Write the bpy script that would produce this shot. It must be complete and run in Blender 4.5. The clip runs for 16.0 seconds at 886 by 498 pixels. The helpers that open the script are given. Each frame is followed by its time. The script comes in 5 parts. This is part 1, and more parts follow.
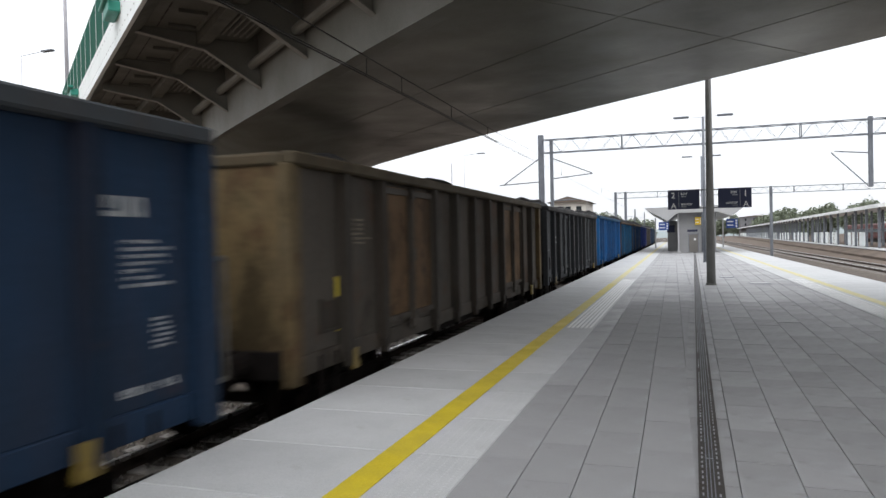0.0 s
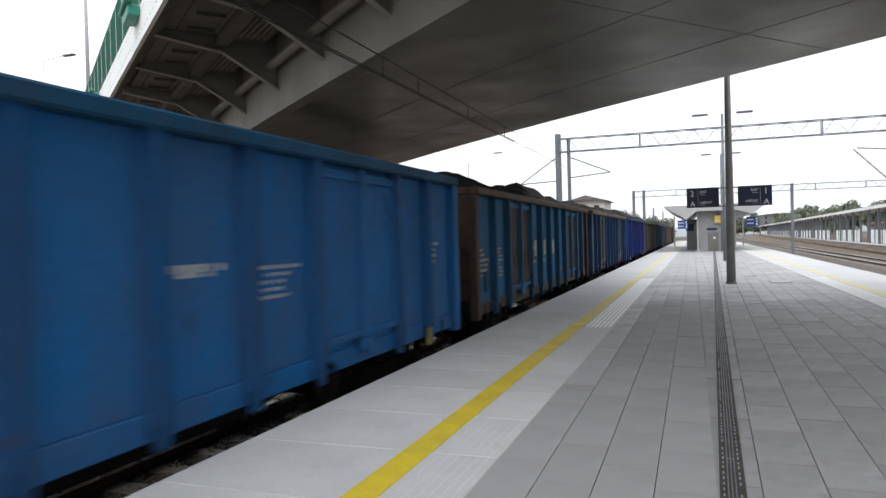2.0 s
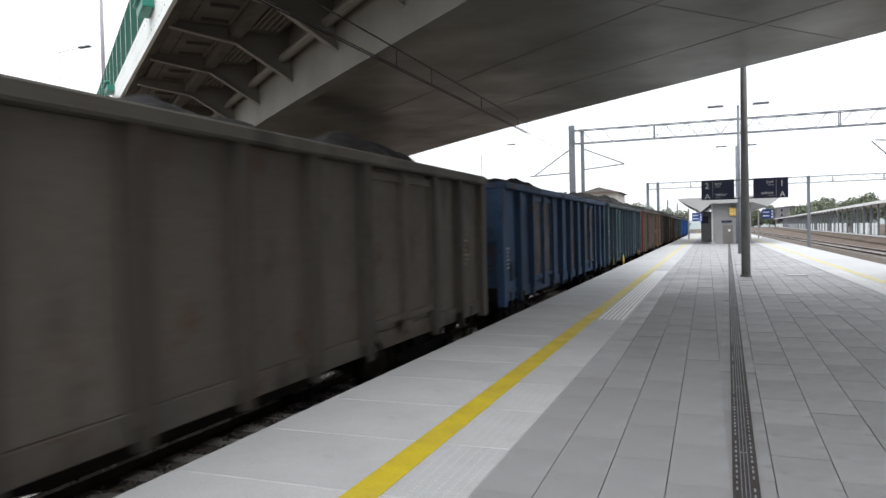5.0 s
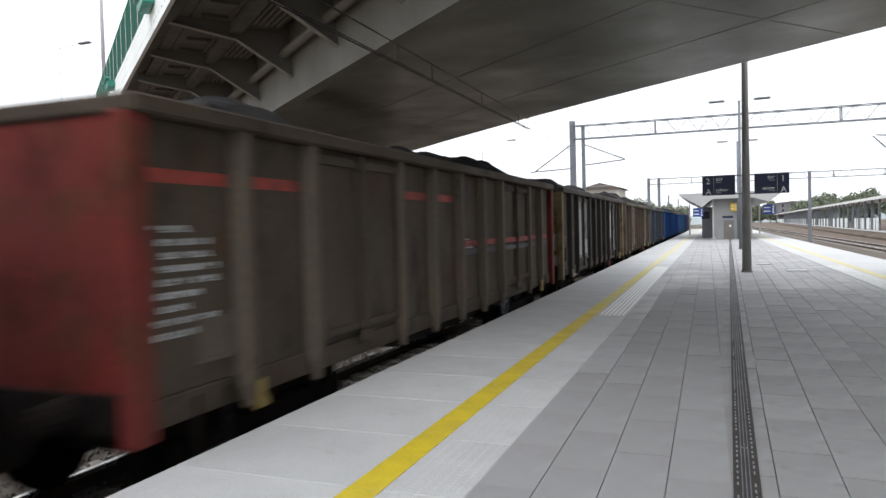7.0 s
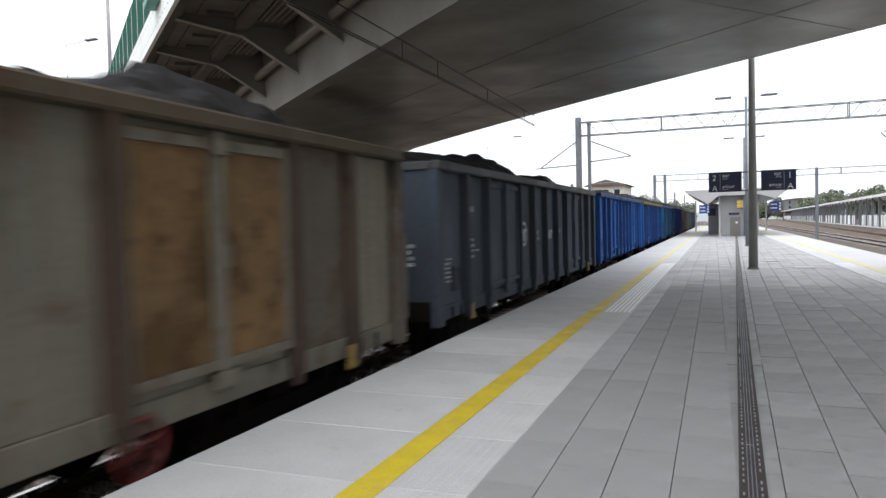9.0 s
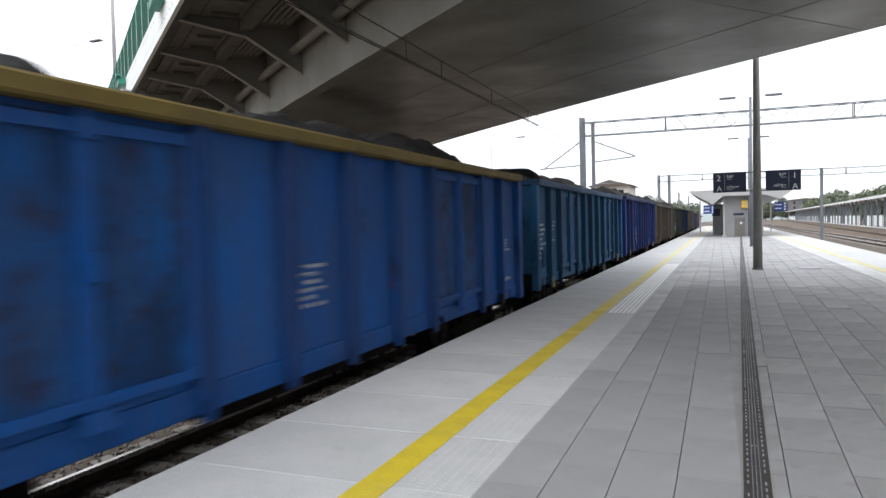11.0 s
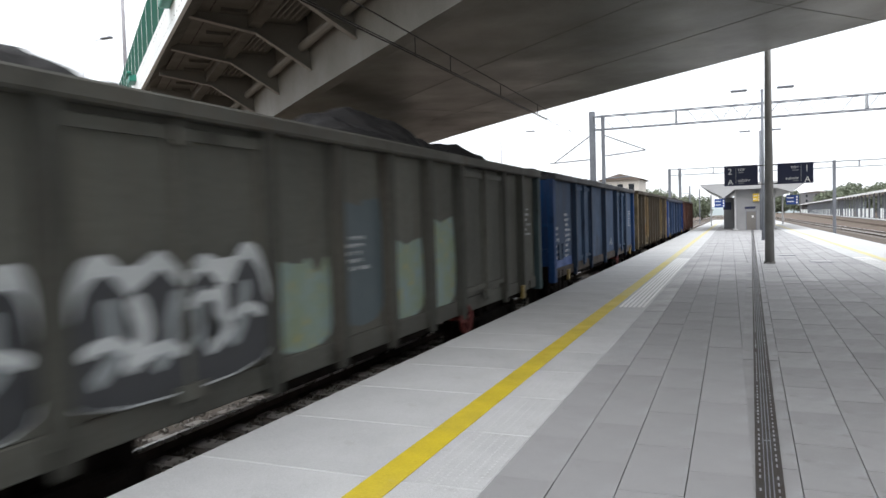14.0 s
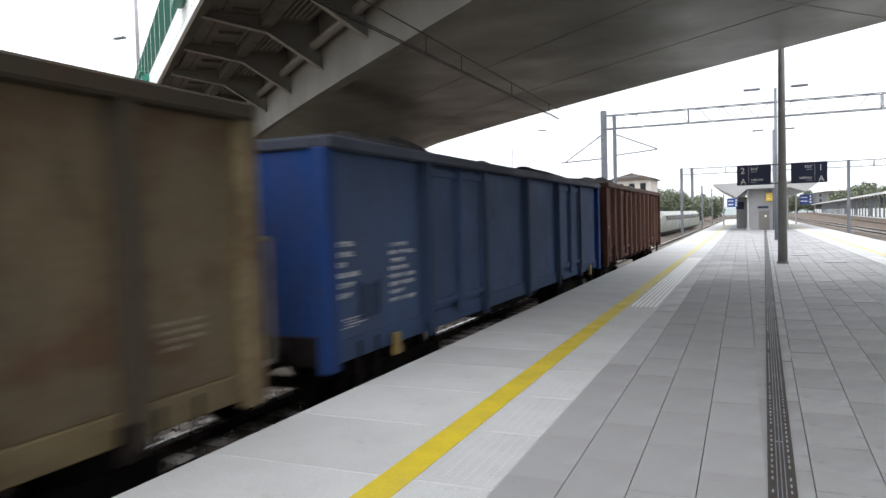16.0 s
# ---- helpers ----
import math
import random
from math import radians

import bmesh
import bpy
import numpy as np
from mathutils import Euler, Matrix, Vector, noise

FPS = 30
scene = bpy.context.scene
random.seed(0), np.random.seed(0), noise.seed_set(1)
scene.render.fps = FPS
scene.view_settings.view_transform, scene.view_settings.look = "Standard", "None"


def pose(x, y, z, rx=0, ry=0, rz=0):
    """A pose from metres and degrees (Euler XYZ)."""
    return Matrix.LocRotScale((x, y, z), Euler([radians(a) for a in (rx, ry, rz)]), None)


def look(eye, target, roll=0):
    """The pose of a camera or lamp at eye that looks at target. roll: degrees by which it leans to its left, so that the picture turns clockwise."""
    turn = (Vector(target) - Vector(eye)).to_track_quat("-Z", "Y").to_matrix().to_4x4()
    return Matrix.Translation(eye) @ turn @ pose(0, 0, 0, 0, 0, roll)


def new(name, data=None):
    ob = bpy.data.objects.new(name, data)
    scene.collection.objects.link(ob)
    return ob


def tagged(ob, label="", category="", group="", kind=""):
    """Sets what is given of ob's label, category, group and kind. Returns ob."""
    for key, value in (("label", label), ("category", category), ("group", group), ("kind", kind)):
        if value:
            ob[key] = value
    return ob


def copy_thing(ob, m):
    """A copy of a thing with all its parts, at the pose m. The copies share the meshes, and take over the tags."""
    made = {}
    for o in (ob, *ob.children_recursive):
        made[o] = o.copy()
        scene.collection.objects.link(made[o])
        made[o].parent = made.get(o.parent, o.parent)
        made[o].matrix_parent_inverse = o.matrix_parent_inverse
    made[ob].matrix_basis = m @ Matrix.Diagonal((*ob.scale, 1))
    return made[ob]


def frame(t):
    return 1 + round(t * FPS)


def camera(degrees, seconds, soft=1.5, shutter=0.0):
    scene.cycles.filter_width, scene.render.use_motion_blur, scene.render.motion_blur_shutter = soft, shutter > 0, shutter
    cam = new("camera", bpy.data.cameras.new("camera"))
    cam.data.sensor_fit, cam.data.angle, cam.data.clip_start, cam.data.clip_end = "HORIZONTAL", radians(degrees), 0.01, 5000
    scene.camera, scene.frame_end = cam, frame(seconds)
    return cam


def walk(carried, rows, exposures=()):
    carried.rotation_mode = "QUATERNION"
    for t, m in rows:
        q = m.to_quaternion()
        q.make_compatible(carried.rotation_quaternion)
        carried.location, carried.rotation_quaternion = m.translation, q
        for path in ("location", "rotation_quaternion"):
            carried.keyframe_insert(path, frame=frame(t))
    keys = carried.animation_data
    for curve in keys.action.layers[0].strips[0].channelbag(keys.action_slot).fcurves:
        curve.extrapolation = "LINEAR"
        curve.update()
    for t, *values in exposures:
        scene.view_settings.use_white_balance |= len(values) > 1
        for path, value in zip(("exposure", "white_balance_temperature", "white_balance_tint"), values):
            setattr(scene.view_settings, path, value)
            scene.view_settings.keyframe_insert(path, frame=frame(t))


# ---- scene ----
EYE = 1.48
cam = camera(64.22, 16.0, soft=1.5, shutter=0.28)
walk(cam, [
    (0.0, pose(0, 0, EYE, 89.180, 1.255, 18.311)),
    (0.5, pose(0, 0, EYE, 89.117, 1.325, 18.669)),
    (1.0, pose(0, 0, EYE, 89.125, 1.480, 19.030)),
    (1.5, pose(0, 0, EYE, 89.175, 1.494, 19.356)),
    (2.0, pose(0, 0, EYE, 89.203, 1.557, 19.709)),
    (2.5, pose(0, 0, EYE, 89.154, 1.506, 19.998)),
    (3.0, pose(0, 0, EYE, 89.057, 1.378, 20.242)),
    (3.5, pose(0, 0, EYE, 88.923, 1.329, 20.426)),
    (4.0, pose(0, 0, EYE, 88.800, 1.324, 20.573)),
    (6.5, pose(0, 0, EYE, 88.285, 1.477, 20.818)),
    (7.0, pose(0, 0, EYE, 88.223, 1.465, 20.806)),
    (7.5, pose(0, 0, EYE, 88.124, 1.439, 20.846)),
    (8.0, pose(0, 0, EYE, 88.033, 1.464, 20.953)),
    (8.5, pose(0, 0, EYE, 87.972, 1.450, 21.127)),
    (9.0, pose(0, 0, EYE, 87.960, 1.425, 21.247)),
    (11.5, pose(0, 0, EYE, 88.014, 1.508, 21.671)),
    (12.0, pose(0, 0, EYE, 87.957, 1.627, 21.805)),
    (12.5, pose(0, 0, EYE, 87.894, 1.699, 21.876)),
    (13.0, pose(0, 0, EYE, 87.803, 1.664, 21.964)),
    (13.5, pose(0, 0, EYE, 87.717, 1.685, 22.104)),
    (14.0, pose(0, 0, EYE, 87.617, 1.700, 22.341)),
    (14.5, pose(0, 0, EYE, 87.556, 1.767, 22.562)),
    (15.0, pose(0, 0, EYE, 87.528, 1.674, 22.766)),
    (15.5, pose(0, 0, EYE, 87.506, 1.659, 22.977)),
    (16.0, pose(0, 0, EYE, 87.579, 1.618, 23.215)),
], exposures=((0.0, -0.25), (2.0, -0.16), (4.0, -0.1), (9.0, -0.04), (16.0, 0.08)))

# ---- light: bright overcast sky with a weak, wide sun ----
SUN_EL, SUN_AZ = 50, 172
world = bpy.data.worlds.new("overcast_sky")
scene.world = world
world.use_nodes = True
wn, wl = world.node_tree.nodes, world.node_tree.links
wn.clear()
sky = wn.new("ShaderNodeTexSky")
sky.sky_type, sky.sun_disc = "NISHITA", False
sky.sun_elevation, sky.sun_rotation = radians(SUN_EL), radians(SUN_AZ)
sky.dust_density = 3.0
wb = wn.new("ShaderNodeBackground")
wb.inputs["Strength"].default_value = 0.10
cloud = wn.new("ShaderNodeBackground")
cloud.inputs["Color"].default_value = (0.965, 0.99, 1.03, 1)
wc = wn.new("ShaderNodeTexCoord")
wno = wn.new("ShaderNodeTexNoise")
wno.inputs["Scale"].default_value = 2.2
wno.inputs["Detail"].default_value = 5
wr = wn.new("ShaderNodeMapRange")
wr.inputs["To Min"].default_value, wr.inputs["To Max"].default_value = 0.82, 1.0
wm = wn.new("ShaderNodeMixShader")
wo = wn.new("ShaderNodeOutputWorld")
# overcast sky: about two and a half times brighter overhead than at the horizon
wsep = wn.new("ShaderNodeSeparateXYZ")
wgr = wn.new("ShaderNodeMapRange")
for k, v in enumerate((0.0, 1.0, 1.3, 2.7)):
    wgr.inputs[1 + k].default_value = v
wl.new(wc.outputs["Generated"], wsep.inputs[0])
wl.new(wsep.outputs["Z"], wgr.inputs[0])
wl.new(wgr.outputs[0], cloud.inputs["Strength"])
wl.new(wc.outputs["Generated"], wno.inputs["Vector"])
wl.new(wno.outputs["Fac"], wr.inputs["Value"])
wl.new(wr.outputs["Result"], wm.inputs["Fac"])
wl.new(sky.outputs["Color"], wb.inputs["Color"])
wl.new(wb.outputs[0], wm.inputs[1])
wl.new(cloud.outputs[0], wm.inputs[2])
wl.new(wm.outputs[0], wo.inputs["Surface"])
sun = new("sun", bpy.data.lights.new("sun", "SUN"))
sun.data.energy, sun.data.angle, sun.data.color = 1.0, radians(40), (1, 0.98, 0.96)
sd = Vector((math.sin(radians(SUN_AZ)) * math.cos(radians(SUN_EL)), math.cos(radians(SUN_AZ)) * math.cos(radians(SUN_EL)), math.sin(radians(SUN_EL))))
sun.matrix_world = look(sd * 60, (0, 0, 0))


# ---- materials ----
def mat(name, col, col2=None, rough=0.7, metal=0.0, scale=3.0, bump=0.15, fine=60.0, spots=None, spot_amt=0.0,
        streak=0.0, island=0.0, obrand=0.0, spec=0.4, spot_scale=2.3, shift=False, patch=None, patch_amt=0.0, grain=0.25):
    """Two-scale procedural surface: col to col2 by large noise, fine grain in value and bump, optional spots, streaks and per-piece change."""
    m = bpy.data.materials.new(name)
    m.use_nodes = True
    n, l = m.node_tree.nodes, m.node_tree.links
    p = n["Principled BSDF"]
    p.inputs["Metallic"].default_value = metal
    p.inputs["Specular IOR Level"].default_value = spec
    tc = n.new("ShaderNodeTexCoord")
    place = tc.outputs["Object"]
    if shift:
        info, add = n.new("ShaderNodeObjectInfo"), n.new("ShaderNodeVectorMath")
        mul = n.new("ShaderNodeVectorMath")
        mul.operation = "SCALE"
        mul.inputs[0].default_value = (31, 67, 13)
        l.new(info.outputs["Random"], mul.inputs["Scale"])
        l.new(tc.outputs["Object"], add.inputs[0])
        l.new(mul.outputs[0], add.inputs[1])
        place = add.outputs[0]
    if col2 is None:
        col2 = tuple(c * 0.8 for c in col)

    def noise_node(sc, det, vec=None, rgh=0.6):
        k = n.new("ShaderNodeTexNoise")
        k.inputs["Scale"].default_value, k.inputs["Detail"].default_value, k.inputs["Roughness"].default_value = sc, det, rgh
        l.new(vec or place, k.inputs["Vector"])
        return k.outputs["Fac"]

    def rng(v, a, b, c, d):
        k = n.new("ShaderNodeMapRange")
        for i, q in enumerate((a, b, c, d)):
            k.inputs[1 + i].default_value = q
        l.new(v, k.inputs[0])
        return k.outputs[0]

    def mix(f, a, b, mode="MIX"):
        k = n.new("ShaderNodeMix")
        k.data_type, k.blend_type = "RGBA", mode
        for i, q in ((0, f), (6, a), (7, b)):
            if isinstance(q, (int, float)):
                k.inputs[i].default_value = q
            elif isinstance(q, tuple):
                k.inputs[i].default_value = (*q, 1)
            else:
                l.new(q, k.inputs[i])
        return k.outputs[2]

    big = rng(noise_node(scale, 6), 0.35, 0.65, 0, 1)
    c = mix(big, col, col2)
    if streak:
        mp = n.new("ShaderNodeMapping")
        mp.inputs["Scale"].default_value = (7, 7, 0.35)
        l.new(place, mp.inputs["Vector"])
        s = rng(noise_node(1.0, 5, mp.outputs["Vector"]), 0.45, 0.75, 0, streak)
        c = mix(s, c, spots or tuple(q * 0.5 for q in col2))
    if spots and spot_amt:
        s = rng(noise_node(scale * spot_scale, 8, None, 0.62), 0.68 - 0.3 * spot_amt, 0.78 - 0.25 * spot_amt, 0, 0.85)
        c = mix(s, c, spots)
    if patch:
        mp2 = n.new("ShaderNodeMapping")
        mp2.inputs["Location"].default_value = (3.1, 7.7, 1.3)
        mp2.inputs["Scale"].default_value = (1.0, 1.0, 0.6)
        l.new(place, mp2.inputs["Vector"])
        s = rng(noise_node(1.15, 7, mp2.outputs["Vector"], 0.68), 0.66 - 0.3 * patch_amt, 0.74 - 0.25 * patch_amt, 0, 0.8)
        c = mix(s, c, patch)
    if island or obrand:
        oi = n.new("ShaderNodeObjectInfo")
        gi = n.new("ShaderNodeNewGeometry")
        v = rng(gi.outputs["Random Per Island"] if island else oi.outputs["Random"], 0, 1, 1 - (island or obrand), 1 + (island or obrand))
        hs = n.new("ShaderNodeHueSaturation")
        l.new(v, hs.inputs["Value"])
        l.new(c, hs.inputs["Color"])
        c = hs.outputs["Color"]
    g = noise_node(fine, 4)
    c = mix(grain, c, rng(g, 0.2, 0.8, 0.25, 0.75), "OVERLAY")
    l.new(c, p.inputs["Base Color"])
    l.new(rng(big, 0, 1, max(rough - 0.1, 0.03), min(rough + 0.1, 1)), p.inputs["Roughness"])
    if bump:
        b = n.new("ShaderNodeBump")
        b.inputs["Strength"].default_value, b.inputs["Distance"].default_value = bump, 0.02
        l.new(g, b.inputs["Height"])
        l.new(b.outputs["Normal"], p.inputs["Normal"])
    return m


def plain(name, col, rough=0.5, metal=0.0):
    return mat(name, col, tuple(c * 0.88 for c in col), rough, metal, 2.0, 0.04, 40.0)


M_SLAB = mat("pale_concrete_slab", (0.47, 0.475, 0.48), (0.42, 0.425, 0.43), 0.85, scale=1.2, bump=0.15, fine=150, spots=(0.37, 0.365, 0.36), spot_amt=0.3, obrand=0.045, grain=0.4)
M_TILE = mat("grey_paving", (0.285, 0.283, 0.288), (0.25, 0.248, 0.254), 0.85, scale=0.9, bump=0.25, fine=170, spots=(0.21, 0.206, 0.204), spot_amt=0.3, obrand=0.05, grain=0.5, patch=(0.30, 0.305, 0.315), patch_amt=0.35)
M_TILE_R = mat("stained_grey_paving", (0.278, 0.276, 0.28), (0.235, 0.233, 0.238), 0.7, scale=1.3, bump=0.3, fine=170, spots=(0.17, 0.166, 0.163), spot_amt=0.45, obrand=0.09, grain=0.55, patch=(0.31, 0.315, 0.325), patch_amt=0.4)
M_TILE_FAR = mat("grey_paving_field", (0.30, 0.298, 0.303), (0.265, 0.263, 0.269), 0.58, spec=0.5, scale=0.9, bump=0.25, fine=170, spots=(0.21, 0.206, 0.204), spot_amt=0.35, island=0.07, grain=0.5, patch=(0.30, 0.305, 0.315), patch_amt=0.35)
M_JOINT = mat("dark_joint_sand", (0.065, 0.063, 0.06), None, 0.95)
M_YELLOW = mat("yellow_road_paint", (0.58, 0.45, 0.025), (0.50, 0.39, 0.04), 0.6, scale=2.5, spots=(0.45, 0.40, 0.2), spot_amt=0.1)
# two paler yellows with the wash of bright light put into the colour
M_YELLOW_HALF_GLARE = mat("half_glare_yellow_paint", (0.56, 0.47, 0.12), (0.50, 0.43, 0.13), 0.7, scale=2.5, spots=(0.45, 0.42, 0.32), spot_amt=0.4)
M_YELLOW_GLARE = mat("glare_yellow_paint", (0.54, 0.48, 0.22), (0.50, 0.46, 0.26), 0.75, scale=2.5, spots=(0.46, 0.45, 0.40), spot_amt=0.5)
M_CONC = mat("bridge_concrete", (0.128, 0.124, 0.103), (0.10, 0.097, 0.08), 0.8, scale=0.35, bump=0.1, fine=25, spots=(0.09, 0.085, 0.075), spot_amt=0.25, streak=0.15)
M_SOFFIT = mat("smooth_painted_girder", (0.195, 0.189, 0.16), (0.145, 0.14, 0.118), 0.42, scale=0.35, bump=0.06, fine=25, spots=(0.13, 0.122, 0.105), spot_amt=0.2, streak=0.1)


def soot_band(m, x0, half):
    """Add a soft-edged dark band that runs above a track, x0 metres to the side."""
    n, l = m.node_tree.nodes, m.node_tree.links
    tc, sep, ns = n.new("ShaderNodeTexCoord"), n.new("ShaderNodeSeparateXYZ"), n.new("ShaderNodeTexNoise")
    ns.inputs["Scale"].default_value, ns.inputs["Detail"].default_value = 0.45, 4
    l.new(tc.outputs["Object"], sep.inputs[0])
    l.new(tc.outputs["Object"], ns.inputs["Vector"])
    wob = n.new("ShaderNodeMath")
    wob.operation = "MULTIPLY_ADD"
    wob.inputs[1].default_value, wob.inputs[2].default_value = 1.2, -0.6 - x0
    l.new(ns.outputs["Fac"], wob.inputs[0])
    add = n.new("ShaderNodeMath")
    add.operation = "ADD"
    l.new(sep.outputs["X"], add.inputs[0])
    l.new(wob.outputs[0], add.inputs[1])
    far = n.new("ShaderNodeMath")
    far.operation = "ABSOLUTE"
    l.new(add.outputs[0], far.inputs[0])
    fac = n.new("ShaderNodeMapRange")
    fac.interpolation_type = "SMOOTHSTEP"
    for i, q in enumerate((0.0, half, 0.92, 0.0)):
        fac.inputs[1 + i].default_value = q
    l.new(far.outputs[0], fac.inputs[0])
    mx = n.new("ShaderNodeMix")
    mx.data_type = "RGBA"
    base = n["Principled BSDF"].inputs["Base Color"]
    l.new(fac.outputs[0], mx.inputs[0])
    l.new(base.links[0].from_socket, mx.inputs[6])
    mx.inputs[7].default_value = (0.05, 0.045, 0.036, 1)
    l.new(mx.outputs[2], base)


soot_band(M_SOFFIT, -10.0, 1.3)
M_SEAM = mat("dark_weld_seam", (0.162, 0.157, 0.134), (0.175, 0.169, 0.144), 0.6)
M_STEEL = mat("grey_painted_steel", (0.135, 0.13, 0.11), (0.108, 0.104, 0.088), 0.6, scale=0.8, bump=0.04, fine=30, spots=(0.07, 0.065, 0.06), spot_amt=0.2)
M_WEB = mat("pale_painted_steel", (0.215, 0.208, 0.182), (0.18, 0.175, 0.152), 0.55, scale=0.5, bump=0.03, fine=30)
# girder grey made paler: light on the bracket flanges is in the colour
M_FLANGE_LIT = mat("lit_steel_flange", (0.30, 0.29, 0.26), (0.25, 0.24, 0.215), 0.55, scale=0.5, bump=0.03, fine=30)
M_FASCIA = mat("white_concrete_fascia", (0.86, 0.89, 0.88), (0.80, 0.84, 0.83), 0.7, scale=0.8)
M_GREEN = mat("green_railing_panel", (0.008, 0.085, 0.055), (0.01, 0.10, 0.068), 0.8, scale=1.0, bump=0.02, spec=0.08)
M_TEAL = mat("teal_painted_steel", (0.05, 0.32, 0.24), (0.04, 0.26, 0.2), 0.4, scale=1.0, bump=0.02)
M_DARK = mat("dark_steel", (0.035, 0.033, 0.03), (0.05, 0.04, 0.035), 0.7, 0.2, 4)
# rust browns taken near black: shade beneath the wagons is in the colour
M_RUST_SHADED = mat("shaded_rusty_underframe", (0.013, 0.010, 0.009), (0.009, 0.008, 0.0075), 0.95, 0.0, 5, spots=(0.03, 0.017, 0.010), spot_amt=0.3, spec=0.06)
M_RAIL = mat("worn_rail_steel", (0.45, 0.44, 0.43), (0.35, 0.33, 0.32), 0.28, 0.9, 3, 0.02)
M_RAILSIDE = mat("rail_rust", (0.06, 0.04, 0.03), (0.045, 0.032, 0.025), 0.85, 0.0, 5)
M_BALLAST = mat("ballast_bed", (0.12, 0.098, 0.08), (0.08, 0.066, 0.055), 0.95, scale=9, bump=1.0, fine=28)
M_STONE = mat("ballast_stone", (0.21, 0.19, 0.175), (0.14, 0.125, 0.11), 0.9, scale=6, bump=0.3, island=0.3)
M_GROUND = mat("trackside_earth", (0.125, 0.092, 0.07), (0.09, 0.068, 0.052), 0.95, scale=0.25, bump=0.6, fine=6, spots=(0.13, 0.14, 0.07), spot_amt=0.2)
M_SLEEPER = mat("sleeper_concrete", (0.28, 0.26, 0.24), (0.2, 0.18, 0.16), 0.9, island=0.1)
M_COAL = mat("coal_heap", (0.012, 0.012, 0.013), (0.022, 0.021, 0.021), 0.7, scale=5, bump=1.0, fine=22, island=0.0, spec=0.1)
M_GALV = mat("galvanised_steel", (0.20, 0.215, 0.24), (0.16, 0.172, 0.195), 0.55, 0.25, 3, 0.03)
M_POLE = mat("weathered_grey_pole", (0.27, 0.265, 0.25), (0.21, 0.205, 0.195), 0.6, 0.2, 1.5, 0.04, streak=0.2)
M_SIGN = mat("navy_sign_face", (0.012, 0.018, 0.05), (0.014, 0.02, 0.055), 0.4, scale=1, bump=0.0)
M_SIGNBLUE = mat("blue_sign_face", (0.015, 0.05, 0.22), (0.02, 0.06, 0.25), 0.4, scale=1, bump=0.0)
M_SIGNYEL = mat("yellow_sign_face", (0.75, 0.50, 0.02), (0.70, 0.46, 0.02), 0.4, scale=1, bump=0.0)
M_WHITE = mat("white_paint", (0.75, 0.75, 0.74), (0.68, 0.68, 0.67), 0.5, scale=2, bump=0.02)
M_LETTER = mat("faded_white_lettering", (0.40, 0.41, 0.42), (0.22, 0.23, 0.24), 0.7, scale=9)
M_SHWALL = mat("shelter_grey_cladding", (0.26, 0.26, 0.265), (0.23, 0.23, 0.235), 0.6, scale=0.7, bump=0.02)
M_CANOPY = mat("canopy_pale_metal", (0.42, 0.42, 0.425), (0.37, 0.37, 0.375), 0.45, scale=0.5, bump=0.01)
M_DOORG = mat("grey_steel_door", (0.16, 0.15, 0.14), (0.14, 0.13, 0.12), 0.5, scale=1, bump=0.01)
M_WIRE = mat("dark_copper_wire", (0.03, 0.028, 0.026), None, 0.6, 0.3)
M_ROOFL = mat("pale_canopy_roof", (0.82, 0.83, 0.83), (0.76, 0.77, 0.77), 0.4, scale=0.4, bump=0.01)
M_PLASTER = mat("pale_plaster", (0.60, 0.57, 0.52), (0.52, 0.49, 0.45), 0.85, scale=0.5)
M_ROOFTILE = mat("brown_roof", (0.15, 0.12, 0.10), (0.12, 0.095, 0.08), 0.85, scale=2)
M_BRICK = mat("far_grey_masonry", (0.17, 0.168, 0.175), (0.13, 0.13, 0.138), 0.85, scale=0.6)
# leaf greens are lightened to carry the haze over the far trees
M_LEAF = mat("haze_paled_foliage", (0.15, 0.175, 0.115), (0.17, 0.195, 0.14), 0.7, scale=0.5, bump=0.2, fine=4, island=0.35)
# distance haze is mixed into the ridge's base colour
M_HILL = mat("haze_tinted_ridge", (0.24, 0.28, 0.285), (0.29, 0.325, 0.33), 0.9, scale=0.03, bump=0.0)
M_BARK = mat("bark", (0.09, 0.07, 0.055), None, 0.9)
M_EMU = mat("train_body_grey_green", (0.30, 0.32, 0.28), (0.26, 0.28, 0.25), 0.35, scale=0.6, bump=0.01)
M_GLASS = mat("dark_window_glass", (0.02, 0.025, 0.03), None, 0.1, scale=1, bump=0.0)
M_REDTR = mat("red_far_carriage", (0.13, 0.03, 0.026), (0.10, 0.026, 0.024), 0.5, scale=0.5)


# ---- mesh helpers ----
def box(bm, x0, x1, y0, y1, z0, z1, bevel=0.0, m=None):
    r = bmesh.ops.create_cube(bm, size=1)
    vs = r["verts"]
    for v in vs:
        v.co = Vector(((x0 + x1) / 2 + v.co.x * (x1 - x0), (y0 + y1) / 2 + v.co.y * (y1 - y0), (z0 + z1) / 2 + v.co.z * (z1 - z0)))
    if bevel:
        es = list({e for v in vs for e in v.link_edges})
        r = bmesh.ops.bevel(bm, geom=es, offset=bevel, segments=1, affect="EDGES")
        vs = list({v for f in r["faces"] for v in f.verts} | {v for v in vs if v.is_valid})
    if m is not None:
        bmesh.ops.transform(bm, matrix=m, verts=vs)
    return vs


